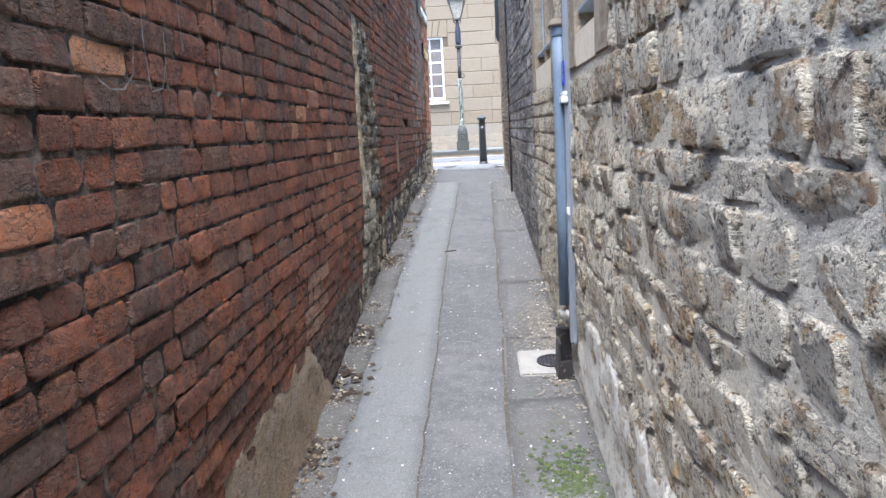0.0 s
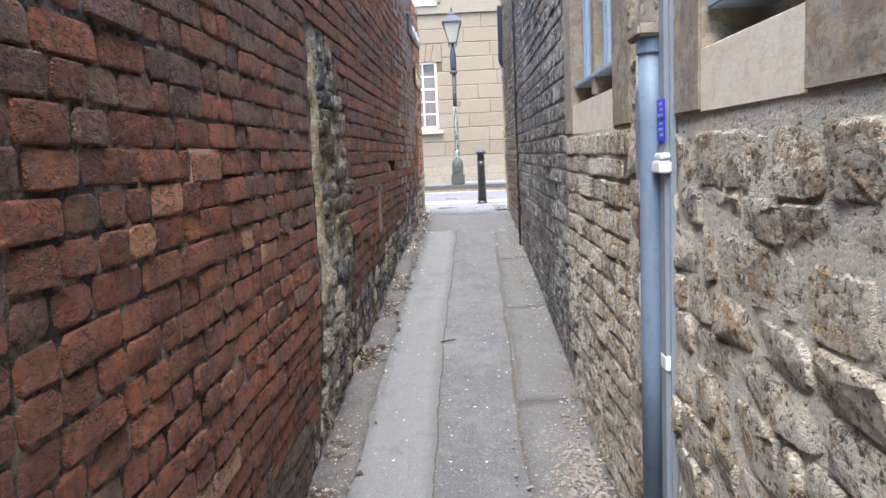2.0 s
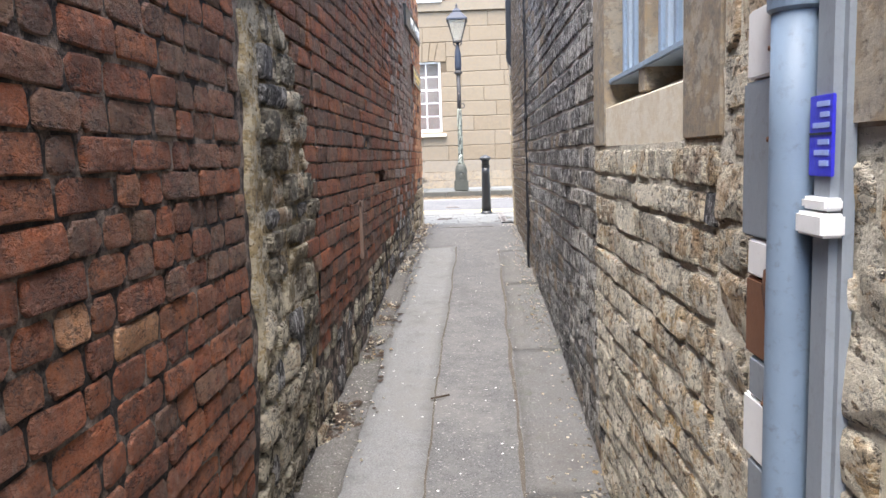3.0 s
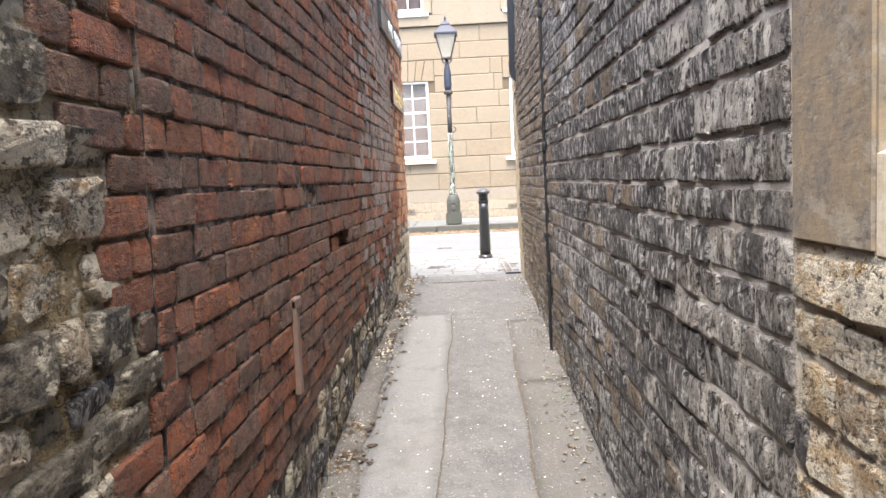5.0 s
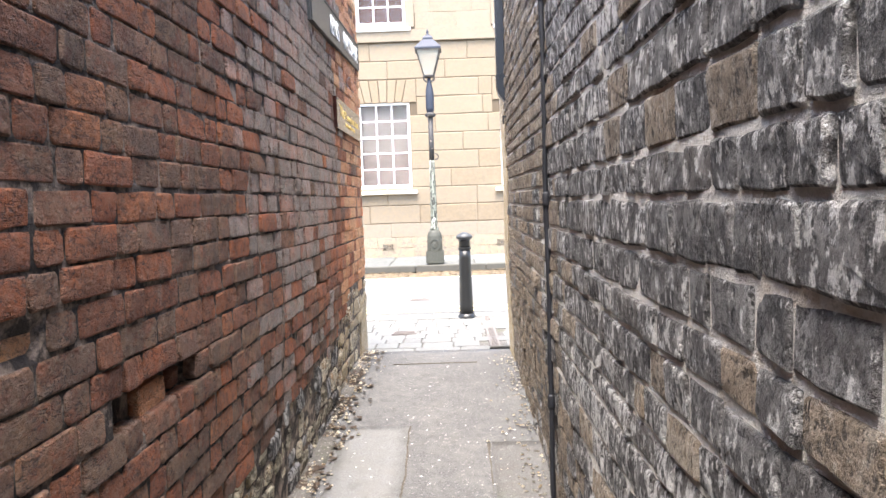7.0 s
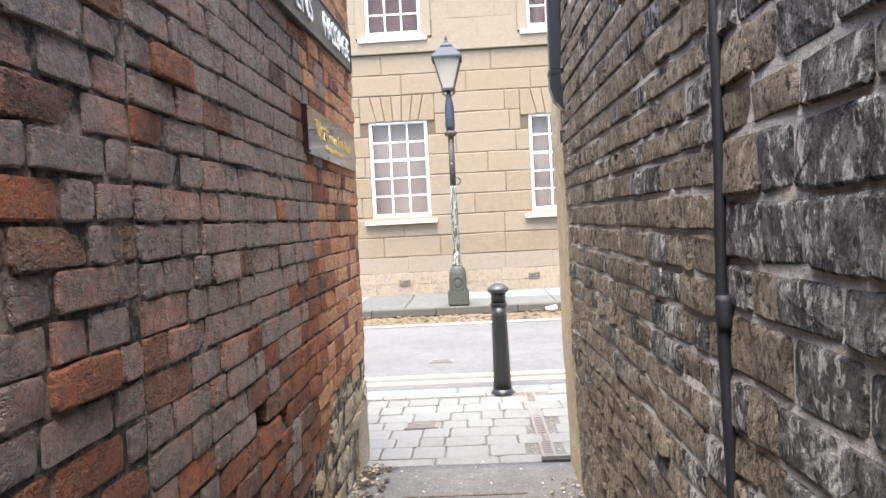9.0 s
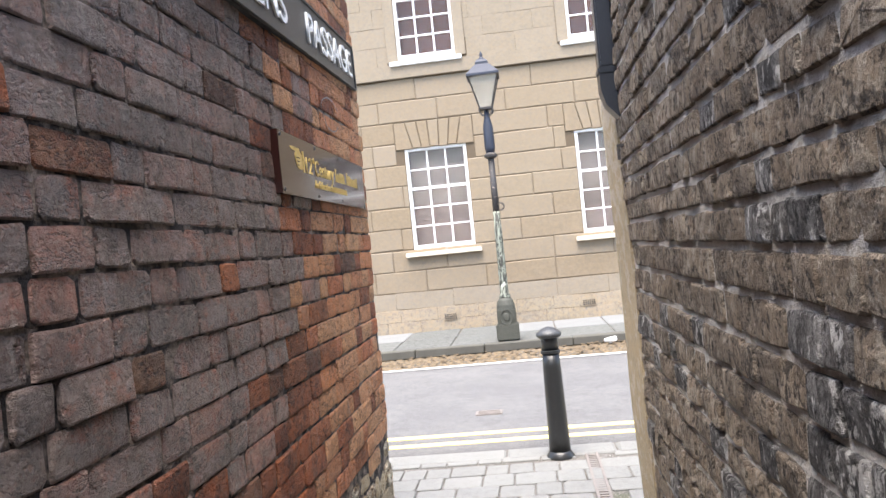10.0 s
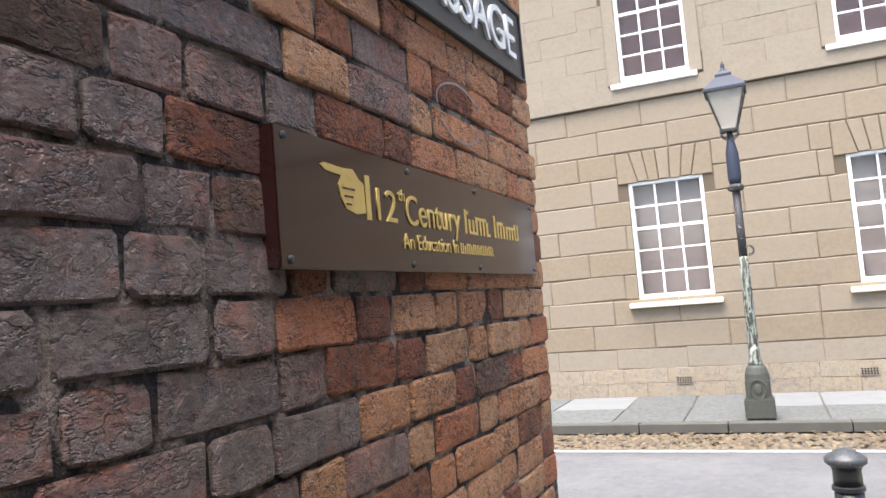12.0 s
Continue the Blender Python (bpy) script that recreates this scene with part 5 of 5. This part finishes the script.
def brick_kind(y, z):
    """Which firing a brick is: the lower, outer and corner bricks are redder; the corner's glow is painted in."""
    h = z - floor_z(y)
    r = rng.random()
    if y < 4.8:
        dark = 0.38 + 0.40 * smooth_step(1.1, 1.9, h) - 0.25 * smooth_step(0.3, 0.6, h) * (1 - smooth_step(1.1, 1.4, h)) + 0.35 * (1 - smooth_step(0.1, 0.45, h)) + 0.5 * noise.noise((5.0, y * 0.8, z * 0.9))
        if r < dark * 0.9:
            return "brick_brown"
        return "brick_orange" if rng.random() < 0.02 else "brick_red"
    # Orange share rises at the corner, partly to paint in the street's light.
    corner = smooth_step(10.35, 11.35, y + 0.25 * noise.noise((1.0, 0.0, z * 3.0)))
    low = 1 - smooth_step(0.7, 1.4, h + 0.3 * noise.noise((4.0, y * 1.2, z)))
    far = smooth_step(8.2, 9.6, y)
    burnt = far * (0.96 - 0.66 * low - 0.75 * corner - 0.25 * smooth_step(10.3, 11.1, y)) + (1 - far) * (0.10 + 0.2 * noise.noise((7.0, y, z)))
    if r < burnt:
        return "brick_burnt" if y > 8.6 else "brick_brown"
    if corner > 0.35 and rng.random() < 0.35 + 0.5 * corner:
        return "brick_orange"
    return "brick_brown" if rng.random() < (0.48 * (1 - far) + 0.35 * far) * (1 - 0.6 * corner) else "brick_red"


def brick_length(y, n):
    """The near wall is mostly headers and bats, the far one mostly stretchers."""
    r = rng.random()
    if y < 4.75:
        return rng.uniform(0.095, 0.13) if r < 0.55 else rng.uniform(0.14, 0.17) if r < 0.72 else rng.uniform(0.20, 0.228)
    if r < 0.12:
        return rng.uniform(0.15, 0.18)
    return (0.22 if n % 2 else 0.115) * rng.uniform(0.93, 1.07)


def bricks(y0, y1):
    cells = []
    near = y1 < 4.75
    bp, lift = (BP_NEAR, -0.010) if near else (BP, 0.0)
    for k in range(int((floor_z(y0) - 0.1) / bp), int(TOP / bp)):
        z = (k + 0.5) * bp + lift
        if near and z > LOW - 0.04:
            y0 = 1.0
        y = y0 - rng.uniform(0.0, 0.1) if y1 < 11 else y0
        n = k
        sag = rng.gauss(0, 0.0015)
        while y < y1 - 0.03:
            w = brick_length(y, n)
            n += 1
            s, e = max(y, y0), min(y + w, y1)
            y += w
            c = (s + e) / 2
            if e - s < 0.05 or z < floor_z(c) - 0.08:
                continue
            if z - floor_z(c) < rubble_top(c) + rng.uniform(-0.04, 0.04):
                continue
            if c > 4.7 and c < patch_edge(z) + rng.uniform(-0.04, 0.04) and z < 2.3:
                continue
            if 4.70 < c < 5.02 and z < 2.22:
                continue
            if abs(c - 3.42) < 0.10 + (e - s) / 2 and abs(z - 1.737) < 0.045:
                s, e = (s, min(e, 3.314)) if c < 3.42 else (max(s, 3.526), e)
                c = (s + e) / 2
                if e - s < 0.04:
                    continue
            h = z - floor_z(c)
            worn = smooth_step(0.9, 0.2, h) if c > 5.7 else 0.0
            out = left_x(c, z) + max(-0.001, rng.gauss(0, 0.0026)) - (0.002 if rng.random() < 0.06 + 0.12 * worn else 0)
            kit = (STRETCH if c < 4.8 else CSTRETCH) if e - s > 0.15 else (HEAD if c < 4.8 else CHEAD)
            kind = brick_kind(c, z)
            if 3.12 < c < 3.46 and 0.40 < h < 0.71:
                kind = "brick_patch"
            elif c < 4.6 and h < 0.34 + 0.22 * noise.noise((2.0, c * 2.2, 0.0)):
                kind = "brick_grimy"
            if s < 8.15 and e > 7.66 and abs(z - 1.666) < 0.03:
                continue
            deep = pocket(c, z)
            if deep:
                if deep > 0.025:
                    continue
                out, kind = out - deep, "brick_orange"
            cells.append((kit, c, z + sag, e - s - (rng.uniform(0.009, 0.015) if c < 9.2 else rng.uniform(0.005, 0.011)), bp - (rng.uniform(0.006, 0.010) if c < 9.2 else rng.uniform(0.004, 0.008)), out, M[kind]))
    return cells


def stones_left(y0, y1, z_lo, z_hi, kits, mats):
    """Rough uncoursed stones between two height lines."""
    cells = []
    z = -0.3
    while z < TOP:
        h = rng.uniform(0.075, 0.15)
        y = y0 - rng.uniform(0, 0.1)
        while y < y1:
            w = rng.uniform(0.09, 0.24)
            s, e = max(y, y0), min(y + w, y1)
            y += w
            c, zc = (s + e) / 2, z + h / 2
            if e - s < 0.05 or not (z_lo(c) < zc < z_hi(c)):
                continue
            kit = kits[0] if e - s > 0.15 else kits[1]
            cells.append((kit, c, zc, e - s - 0.016, h - 0.016, left_x(c, zc) + rng.uniform(-0.012, 0.012), M[rng.choice(mats)]))
        z += h
    return cells


below = lambda y: floor_z(y) - 0.08
base_top = lambda y: floor_z(y) + rubble_top(y)
cells = bricks(-0.6, 4.72)
cells.append((CSTRETCH, 3.42, 1.737, 0.195, 0.072, left_x(3.42, 1.737) + 0.006, M["brick_pink"]))
part("fresh_mortar", box(left_x(3.42, 1.737) - 0.03, left_x(3.42, 1.737) - 0.001, 3.312, 3.528, 1.692, 1.782, 0.003), M["pink_mortar"], wall_brick, "pale pink fresh mortar round one brick")
cells = cells[::-1]
lay(wall_brick, ON_LEFT, cells, lambda u, v: 2.3 < u < 4.5 and 0.75 < v < 2.05, "brickwork", "old red and brown brickwork", rng)
lay(wall_brick, ON_LEFT, stones_left(4.2, 4.78, below, base_top, (BIG, NOSE), ("stone_flint", "stone_brown")), lambda u, v: True, "rubble", "", rng)
cells = stones_left(4.98, 5.75, below, lambda y: 2.32 if y < 5.3 else 2.2 - (y - 5.3) * 0.4, (BIG, NOSE), ("stone_flint", "stone_flint", "stone_flint", "stone_sooty", "stone_brown"))
cells = [c for c in cells if c[1] < patch_edge(c[2]) + 0.05 or c[2] - floor_z(c[1]) < rubble_top(c[1])]
cells += stones_left(4.78, 4.98, below, lambda y: 1.32, (BIG, NOSE), ("stone_flint", "stone_brown"))
cells += bricks(4.752, 5.75)
lay(wall_quoin, ON_LEFT, cells, lambda u, v: v < 2.35, "stonework", "dark rubble and brickwork", rng)
# strip of render down the joint between the two builds
bm = bmesh.new()
rows = []
for k in range(50):
    z = 1.12 + (2.24 - 1.12) * k / 49
    a = 4.745 + 0.05 * noise.noise((3.0, z * 9, 0.0))
    b = 4.90 + 0.16 * noise.noise((7.0, z * 7, 0.0))
    rows.append([bm.verts.new((left_x(y, z) + (0.006 + 0.006 * noise.noise((y * 9, z * 9, 0.0)) if 0 < i < 5 else -0.02), y, z)) for i, y in enumerate(np.linspace(a, b, 6))])
for r0, r1 in zip(rows, rows[1:]):
    for i in range(5):
        bm.faces.new((r0[i], r0[i + 1], r1[i + 1], r1[i]))
part("render_strip", bm, M["render_strip"], wall_quoin, "peeling ochre render strip", True)



def skirt(name, x_of, side, y0, y1, z_of, proud, rough, mat, wall, label):
    """A rough coat of render at a wall's foot, thin and uneven, so that the wall breaks through it."""
    ny, nz = int((y1 - y0) * 40), 16
    verts, faces = [], []
    for i in range(ny + 1):
        y = y0 + (y1 - y0) * i / ny
        top = z_of(y) * min(1.0, 6 * i / ny, 6 * (ny - i) / ny) + 0.03 * noise.noise((side, y * 9, 3.0)) + 0.02 * noise.noise((side, y * 27, 3.0))
        for k in range(nz + 1):
            z = floor_z(y) - 0.03 + (top + 0.03) * k / nz
            out = proud * (1 - smooth_step(0.72, 1.0, k / nz)) - (0.03 if k == nz else 0.0)
            out += rough * noise.noise((y * 5, z * 6, side)) + 0.4 * rough * noise.noise((y * 19, z * 21, side))
            verts.append((x_of(y, z) + side * out, y, z))
    for i in range(ny):
        for k in range(nz):
            a = i * (nz + 1) + k
            faces.append((a, a + nz + 1, a + nz + 2, a + 1))
    ob = new(name, mesh_of(name, verts, faces, mat, True))
    ob.parent = wall
    return tagged(ob, label)


skirt("render_skirt", left_x, 1, 0.6, 3.62, lambda y: 0.44 + 0.06 * smooth_step(3.0, 2.0, y), 0.010, 0.009, M["skirt_render"], wall_brick, "broken beige render at the wall foot")
skirt("lime_skirt", right_x, -1, 0.2, 3.78, lambda y: 0.50 + 0.10 * noise.noise((5.0, y * 1.3, 0.0)), 0.008, 0.016, M["skirt_lime"], wall_stone, "flaking limewashed render at the wall foot")
cells = bricks(5.75, 9.2)
cells.append((CSTRETCH, 7.90, 1.655, 0.16, 0.066, left_x(7.9, 1.66) - 0.020, M["brick_orange"]))
cells.append((CHEAD, 8.075, 1.66, 0.06, 0.05, left_x(8.07, 1.66) - 0.030, M["brick_red"]))
lay(wall_dark, ON_LEFT, cells, lambda u, v: 5.75 < u < 8.0 and 1.15 < v < 2.5, "brickwork", "dark weathered brickwork", rng)
cells = stones_left(5.75, 9.2, below, base_top, (BIG, NOSE), ("stone_flint", "stone_flint", "stone_brown", "stone_sooty"))
lay(wall_dark, ON_LEFT, cells, lambda u, v: True, "rubble", "", rng)
cells = bricks(9.2, Y_LEFT)
lay(wall_end, ON_LEFT, cells, lambda u, v: 9.6 < u and 1.6 < v < 3.3, "brickwork", "burnt and orange brickwork", rng, 460)
cells = stones_left(9.2, 10.6, below, base_top, (BIG, NOSE), ("stone_flint", "stone_brown", "stone_sooty"))
cells += stones_left(10.6, 11.98, below, base_top, (BIG, NOSE), ("stone_corner", "stone_corner", "stone_brown"))
lay(wall_end, ON_LEFT, cells, lambda u, v: True, "rubble", "", rng)
part("corner_stone", box(-0.75, -0.655, 11.62, 12.02, 0.9, 1.34, 0.02), M["stone_corner"], wall_end, "pale corner stone")
# street face of the corner
cells = []
for k in range(int(0.9 / BP), int(TOP / BP)):
    u = 0.66
    n = k + 1
    while u < 3.4:
        w = 0.225 if n % 2 == 0 else 0.115
        n += 1
        cells.append((STRETCH if w > 0.2 else HEAD, u + w / 2, (k + 0.5) * BP, w - 0.01, BP - 0.01, Y_LEFT + rng.gauss(0, 0.002), M["brick_orange"] if rng.random() < 0.6 else M["brick_red"]))
        u += w
lay(front_l, ON_BACK, cells, lambda u, v: u < 1.9, "brickwork", "orange brickwork", rng)


# ---------- pieces: right walls ----------
def stone_kind(y, z):
    h = z - floor_z(y)
    r = rng.random()
    n = noise.noise((12.0, y * 0.9, z * 1.3))
    if y < 5.56:
        pale = 0.66 + 0.45 * n + 0.35 * (1 - smooth_step(0.2, 0.9, h))
        if r < pale:
            return "stone_pale"
        return "stone_sooty" if rng.random() < 0.30 * smooth_step(3.6, 5.5, y) else "stone_brown"
    if r < (1 - smooth_step(5.7, 6.7, y + 0.5 * n)) * 0.9:
        return "stone_mottled"
    r = rng.random()
    s = 0.90 - 0.80 * smooth_step(8.2, 9.6, y) + 0.3 * n
    if r < s:
        return "stone_sooty"
    return "stone_grim"


def stones_right(y0, y1, big):
    cells = []
    z = -0.25
    while z < TOP - 0.02:
        h = rng.uniform(0.085, 0.145) if big else rng.uniform(0.078, 0.112) if y0 < 9 else rng.uniform(0.066, 0.088)
        y = y0 - rng.uniform(0, 0.12)
        while y < y1:
            w = rng.uniform(0.09, 0.25) if big else rng.uniform(0.09, 0.21) if y0 < 9 else rng.uniform(0.07, 0.17)
            s, e = max(y, y0), min(y + w, y1)
            y += w
            c, zc = (s + e) / 2, z + h / 2
            if e - s < 0.05 or zc < floor_z(c) - 0.08:
                continue
            if any(a[0] - 0.02 < c < a[1] + 0.02 and WIN_Z0 - 0.02 < zc < WIN_Z1 + 0.02 for a in (WIN_NEAR, WIN_FAR)):
                continue
            if any(a[0] < e and s < a[1] and WIN_Z0 < z + h and z < WIN_Z1 for a in (WIN_NEAR, WIN_FAR)):
                hh, zz = (WIN_Z0 - z, (WIN_Z0 + z) / 2) if z < WIN_Z0 else (z + h - WIN_Z1, (z + h + WIN_Z1) / 2)
                if any(a[0] + 0.02 < c < a[1] - 0.02 for a in (WIN_NEAR, WIN_FAR)):
                    if hh < 0.04:
                        continue
                else:
                    hh, zz = h, zc
                    for a in (WIN_NEAR, WIN_FAR):
                        if c < a[0] < e:
                            e = a[0]
                        if s < a[1] < c:
                            s = a[1]
                    if e - s < 0.05:
                        continue
                    c = (s + e) / 2
            else:
                hh, zz = h, zc
            kit = (NOSE if e - s < 0.13 else BIG) if big else STONE
            gap = rng.uniform(0.006, 0.013) if big else rng.uniform(0.011, 0.017)
            cells.append((kit, -c, zz, e - s - (gap if big else gap * 0.4), hh - gap, -right_x(c, zz) + (rng.gauss(0, 0.004) if big else max(-0.001, rng.gauss(0.001, 0.003))), M[stone_kind(c, zz)]))
        z += h
    return cells


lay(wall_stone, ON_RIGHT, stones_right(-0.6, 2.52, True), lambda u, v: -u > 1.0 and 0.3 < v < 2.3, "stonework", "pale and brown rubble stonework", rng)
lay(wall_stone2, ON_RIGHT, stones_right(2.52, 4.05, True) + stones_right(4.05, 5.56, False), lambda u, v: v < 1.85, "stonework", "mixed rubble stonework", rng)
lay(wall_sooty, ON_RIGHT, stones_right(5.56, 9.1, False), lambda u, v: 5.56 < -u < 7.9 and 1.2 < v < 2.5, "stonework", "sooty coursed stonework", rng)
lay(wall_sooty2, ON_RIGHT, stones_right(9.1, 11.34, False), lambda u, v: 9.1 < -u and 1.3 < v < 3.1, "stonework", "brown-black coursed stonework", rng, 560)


# ---------- litter ----------
def scatter(name, label, count, spots, size, mat, seed, flat=0.4):
    """Small grit and leaf scraps, one joined heap."""
    r = random.Random(seed)
    verts, faces = [], []
    for _ in range(count):
        x, y = spots(r)
        s = size * r.uniform(0.4, 1.5)
        z = (floor_z(y) if y < 11.9 else STREET) + 0.012
        k = len(verts)
        a = r.uniform(0, 6.3)
        q = []
        for i in range(4):
            t = a + i * math.pi / 2 + r.uniform(-0.4, 0.4)
            q.append((x + s * math.cos(t), y + s * 1.3 * math.sin(t), z + r.uniform(0.0, 0.3) * s))
        verts += q + [(x, y, z + s * flat * r.uniform(0.5, 1.5))]
        faces += [(k + i, k + (i + 1) % 4, k + 4) for i in range(4)]
    return tagged(new(name, mesh_of(name, verts, faces, mat)), label, "litter", kind="stuff")


def along_left(r):
    y = r.uniform(1.2, 11.8)
    return left_x(y, floor_z(y)) + abs(r.gauss(0, 0.07)) + 0.01, y


def along_right(r):
    y = r.uniform(1.5, 11.5)
    return 0.465 - abs(r.gauss(0, 0.09)), y


def by_gully(r):
    return 0.43 - abs(r.gauss(0, 0.12)), r.gauss(4.25, 0.42)


def anywhere(r):
    return r.uniform(-0.7, 0.45), r.uniform(1.2, 11.8)


scatter("grit", "brown grit and crumbled brick along the wall foot", 1500, along_left, 0.010, M["stone_brown"], 1, 0.8)
scatter("dead_leaves", "dark dead leaf scraps along the wall foot", 1300, along_left, 0.015, M["leaf"], 2, 0.3)
scatter("grit", "pale grit and leaf scraps along the stone wall foot", 900, along_right, 0.009, M["stone_pale"], 3, 0.6)
scatter("leaf_litter", "pale brown leaf litter heaped by the gully", 1500, by_gully, 0.008, M["leaf_pale"], 4, 0.35)
scatter("petals", "small white flecks scattered over the passage floor", 420, anywhere, 0.0055, M["fleck"], 5, 0.2)
scatter("moss", "low green moss on the slabs by the stone wall", 500, lambda r: (0.30 + r.gauss(0, 0.06), 2.62 + r.gauss(0, 0.20)), 0.010, M["moss"], 9, 0.5)
tw = empty("twig", pose(-0.235, 6.28, floor_z(6.28) + 0.018, 4.9, 0, 32), "thin dark twig lying on the concrete strip", "twig")
part("stem", box(-0.055, 0.055, -0.004, 0.004, -0.004, 0.004, 0.001), M["leaf"], tw)
part("fork", box(0.0, 0.03, 0.0, 0.006, -0.003, 0.003, 0.001), M["leaf"], tw)
wr = empty("crumpled_paper", pose(1.05, 18.28, 0.975), "crumpled white paper in the gutter", "litter")
pb = bmesh.new()
bmesh.ops.create_icosphere(pb, subdivisions=2, radius=0.06)
for v_ in pb.verts:
    v_.co *= 1 + 0.5 * noise.noise(v_.co * 30)
    v_.co.z = v_.co.z * 0.6 + 0.03
    v_.co.x *= 1.5
part("ball", pb, M["white_paint"], wr)
scatter("leaf_litter", "brown leaf litter lying in the gutter", 700, lambda r: (r.uniform(-3, 3), r.uniform(17.66, 18.34)), 0.022, M["gutter_leaf"], 6, 0.3)

# chalk strokes on the near bricks
def chalk_line(stops, width, wall, label):
    """A thin uneven stroke along a few turning points, lying on the brick faces."""
    bm = bmesh.new()
    row = []
    steps = [(i, k / 8) for i in range(len(stops) - 1) for k in range(8)] + [(len(stops) - 2, 1.0)]
    for i, f in steps:
        (y0, z0), (y1, z1) = stops[i], stops[i + 1]
        y, z = y0 + (y1 - y0) * f, z0 + (z1 - z0) * f
        d = Vector((0, -(z1 - z0), y1 - y0)).normalized() * width * (0.6 + 0.5 * noise.noise((y * 60, z * 60, 0.0)))
        row.append([bm.verts.new((left_x(y, z) + 0.0045, y + q * d.y, z + q * d.z)) for q in (-1, 1)])
    for q0, q1 in zip(row, row[1:]):
        bm.faces.new((q0[0], q0[1], q1[1], q1[0]))
    part("chalk_mark", bm, M["chalk"], wall, label)


chalk_line([(2.16, 2.25), (2.163, 2.0), (2.158, 1.90), (2.168, 1.82), (2.150, 1.70)], 0.004, wall_brick, "white lime run down the bricks")
chalk_line([(2.118, 1.765), (2.150, 1.760), (2.165, 1.715), (2.120, 1.700)], 0.008, wall_brick, "white lime blot")
chalk_line([(1.427, 1.74), (1.445, 1.70), (1.49, 1.685), (1.55, 1.688), (1.60, 1.72), (1.62, 1.79), (1.59, 1.85)], 0.003, wall_brick, "faint chalk loop")
chalk_line([(1.675, 1.87), (1.672, 1.79), (1.687, 1.69), (1.75, 1.70), (1.785, 1.76), (1.787, 1.83)], 0.003, wall_brick, "faint chalk loop")
chalk_line([(1.885, 2.0), (1.893, 1.89), (1.90, 1.80)], 0.003, wall_brick, "white lime run down the bricks")

# chalk ring on the corner bricks
bm = bmesh.new()
ring = []
for i in range(40):
    a = 2 * math.pi * i / 40 * 0.86 + 0.5
    y, z = 11.42 + 0.125 * math.cos(a) * (1 + 0.08 * math.sin(3 * a)), 2.945 + 0.064 * math.sin(a)
    ring.append([bm.verts.new((left_x(y, z) + 0.0065, y + d * math.cos(a), z + d * math.sin(a))) for d in (-0.0025, 0.0025)])
for q0, q1 in zip(ring, ring[1:]):
    bm.faces.new((q0[0], q0[1], q1[1], q1[0]))
part("chalk_ring", bm, M["chalk"], wall_end, "faint white chalk ring on the bricks")
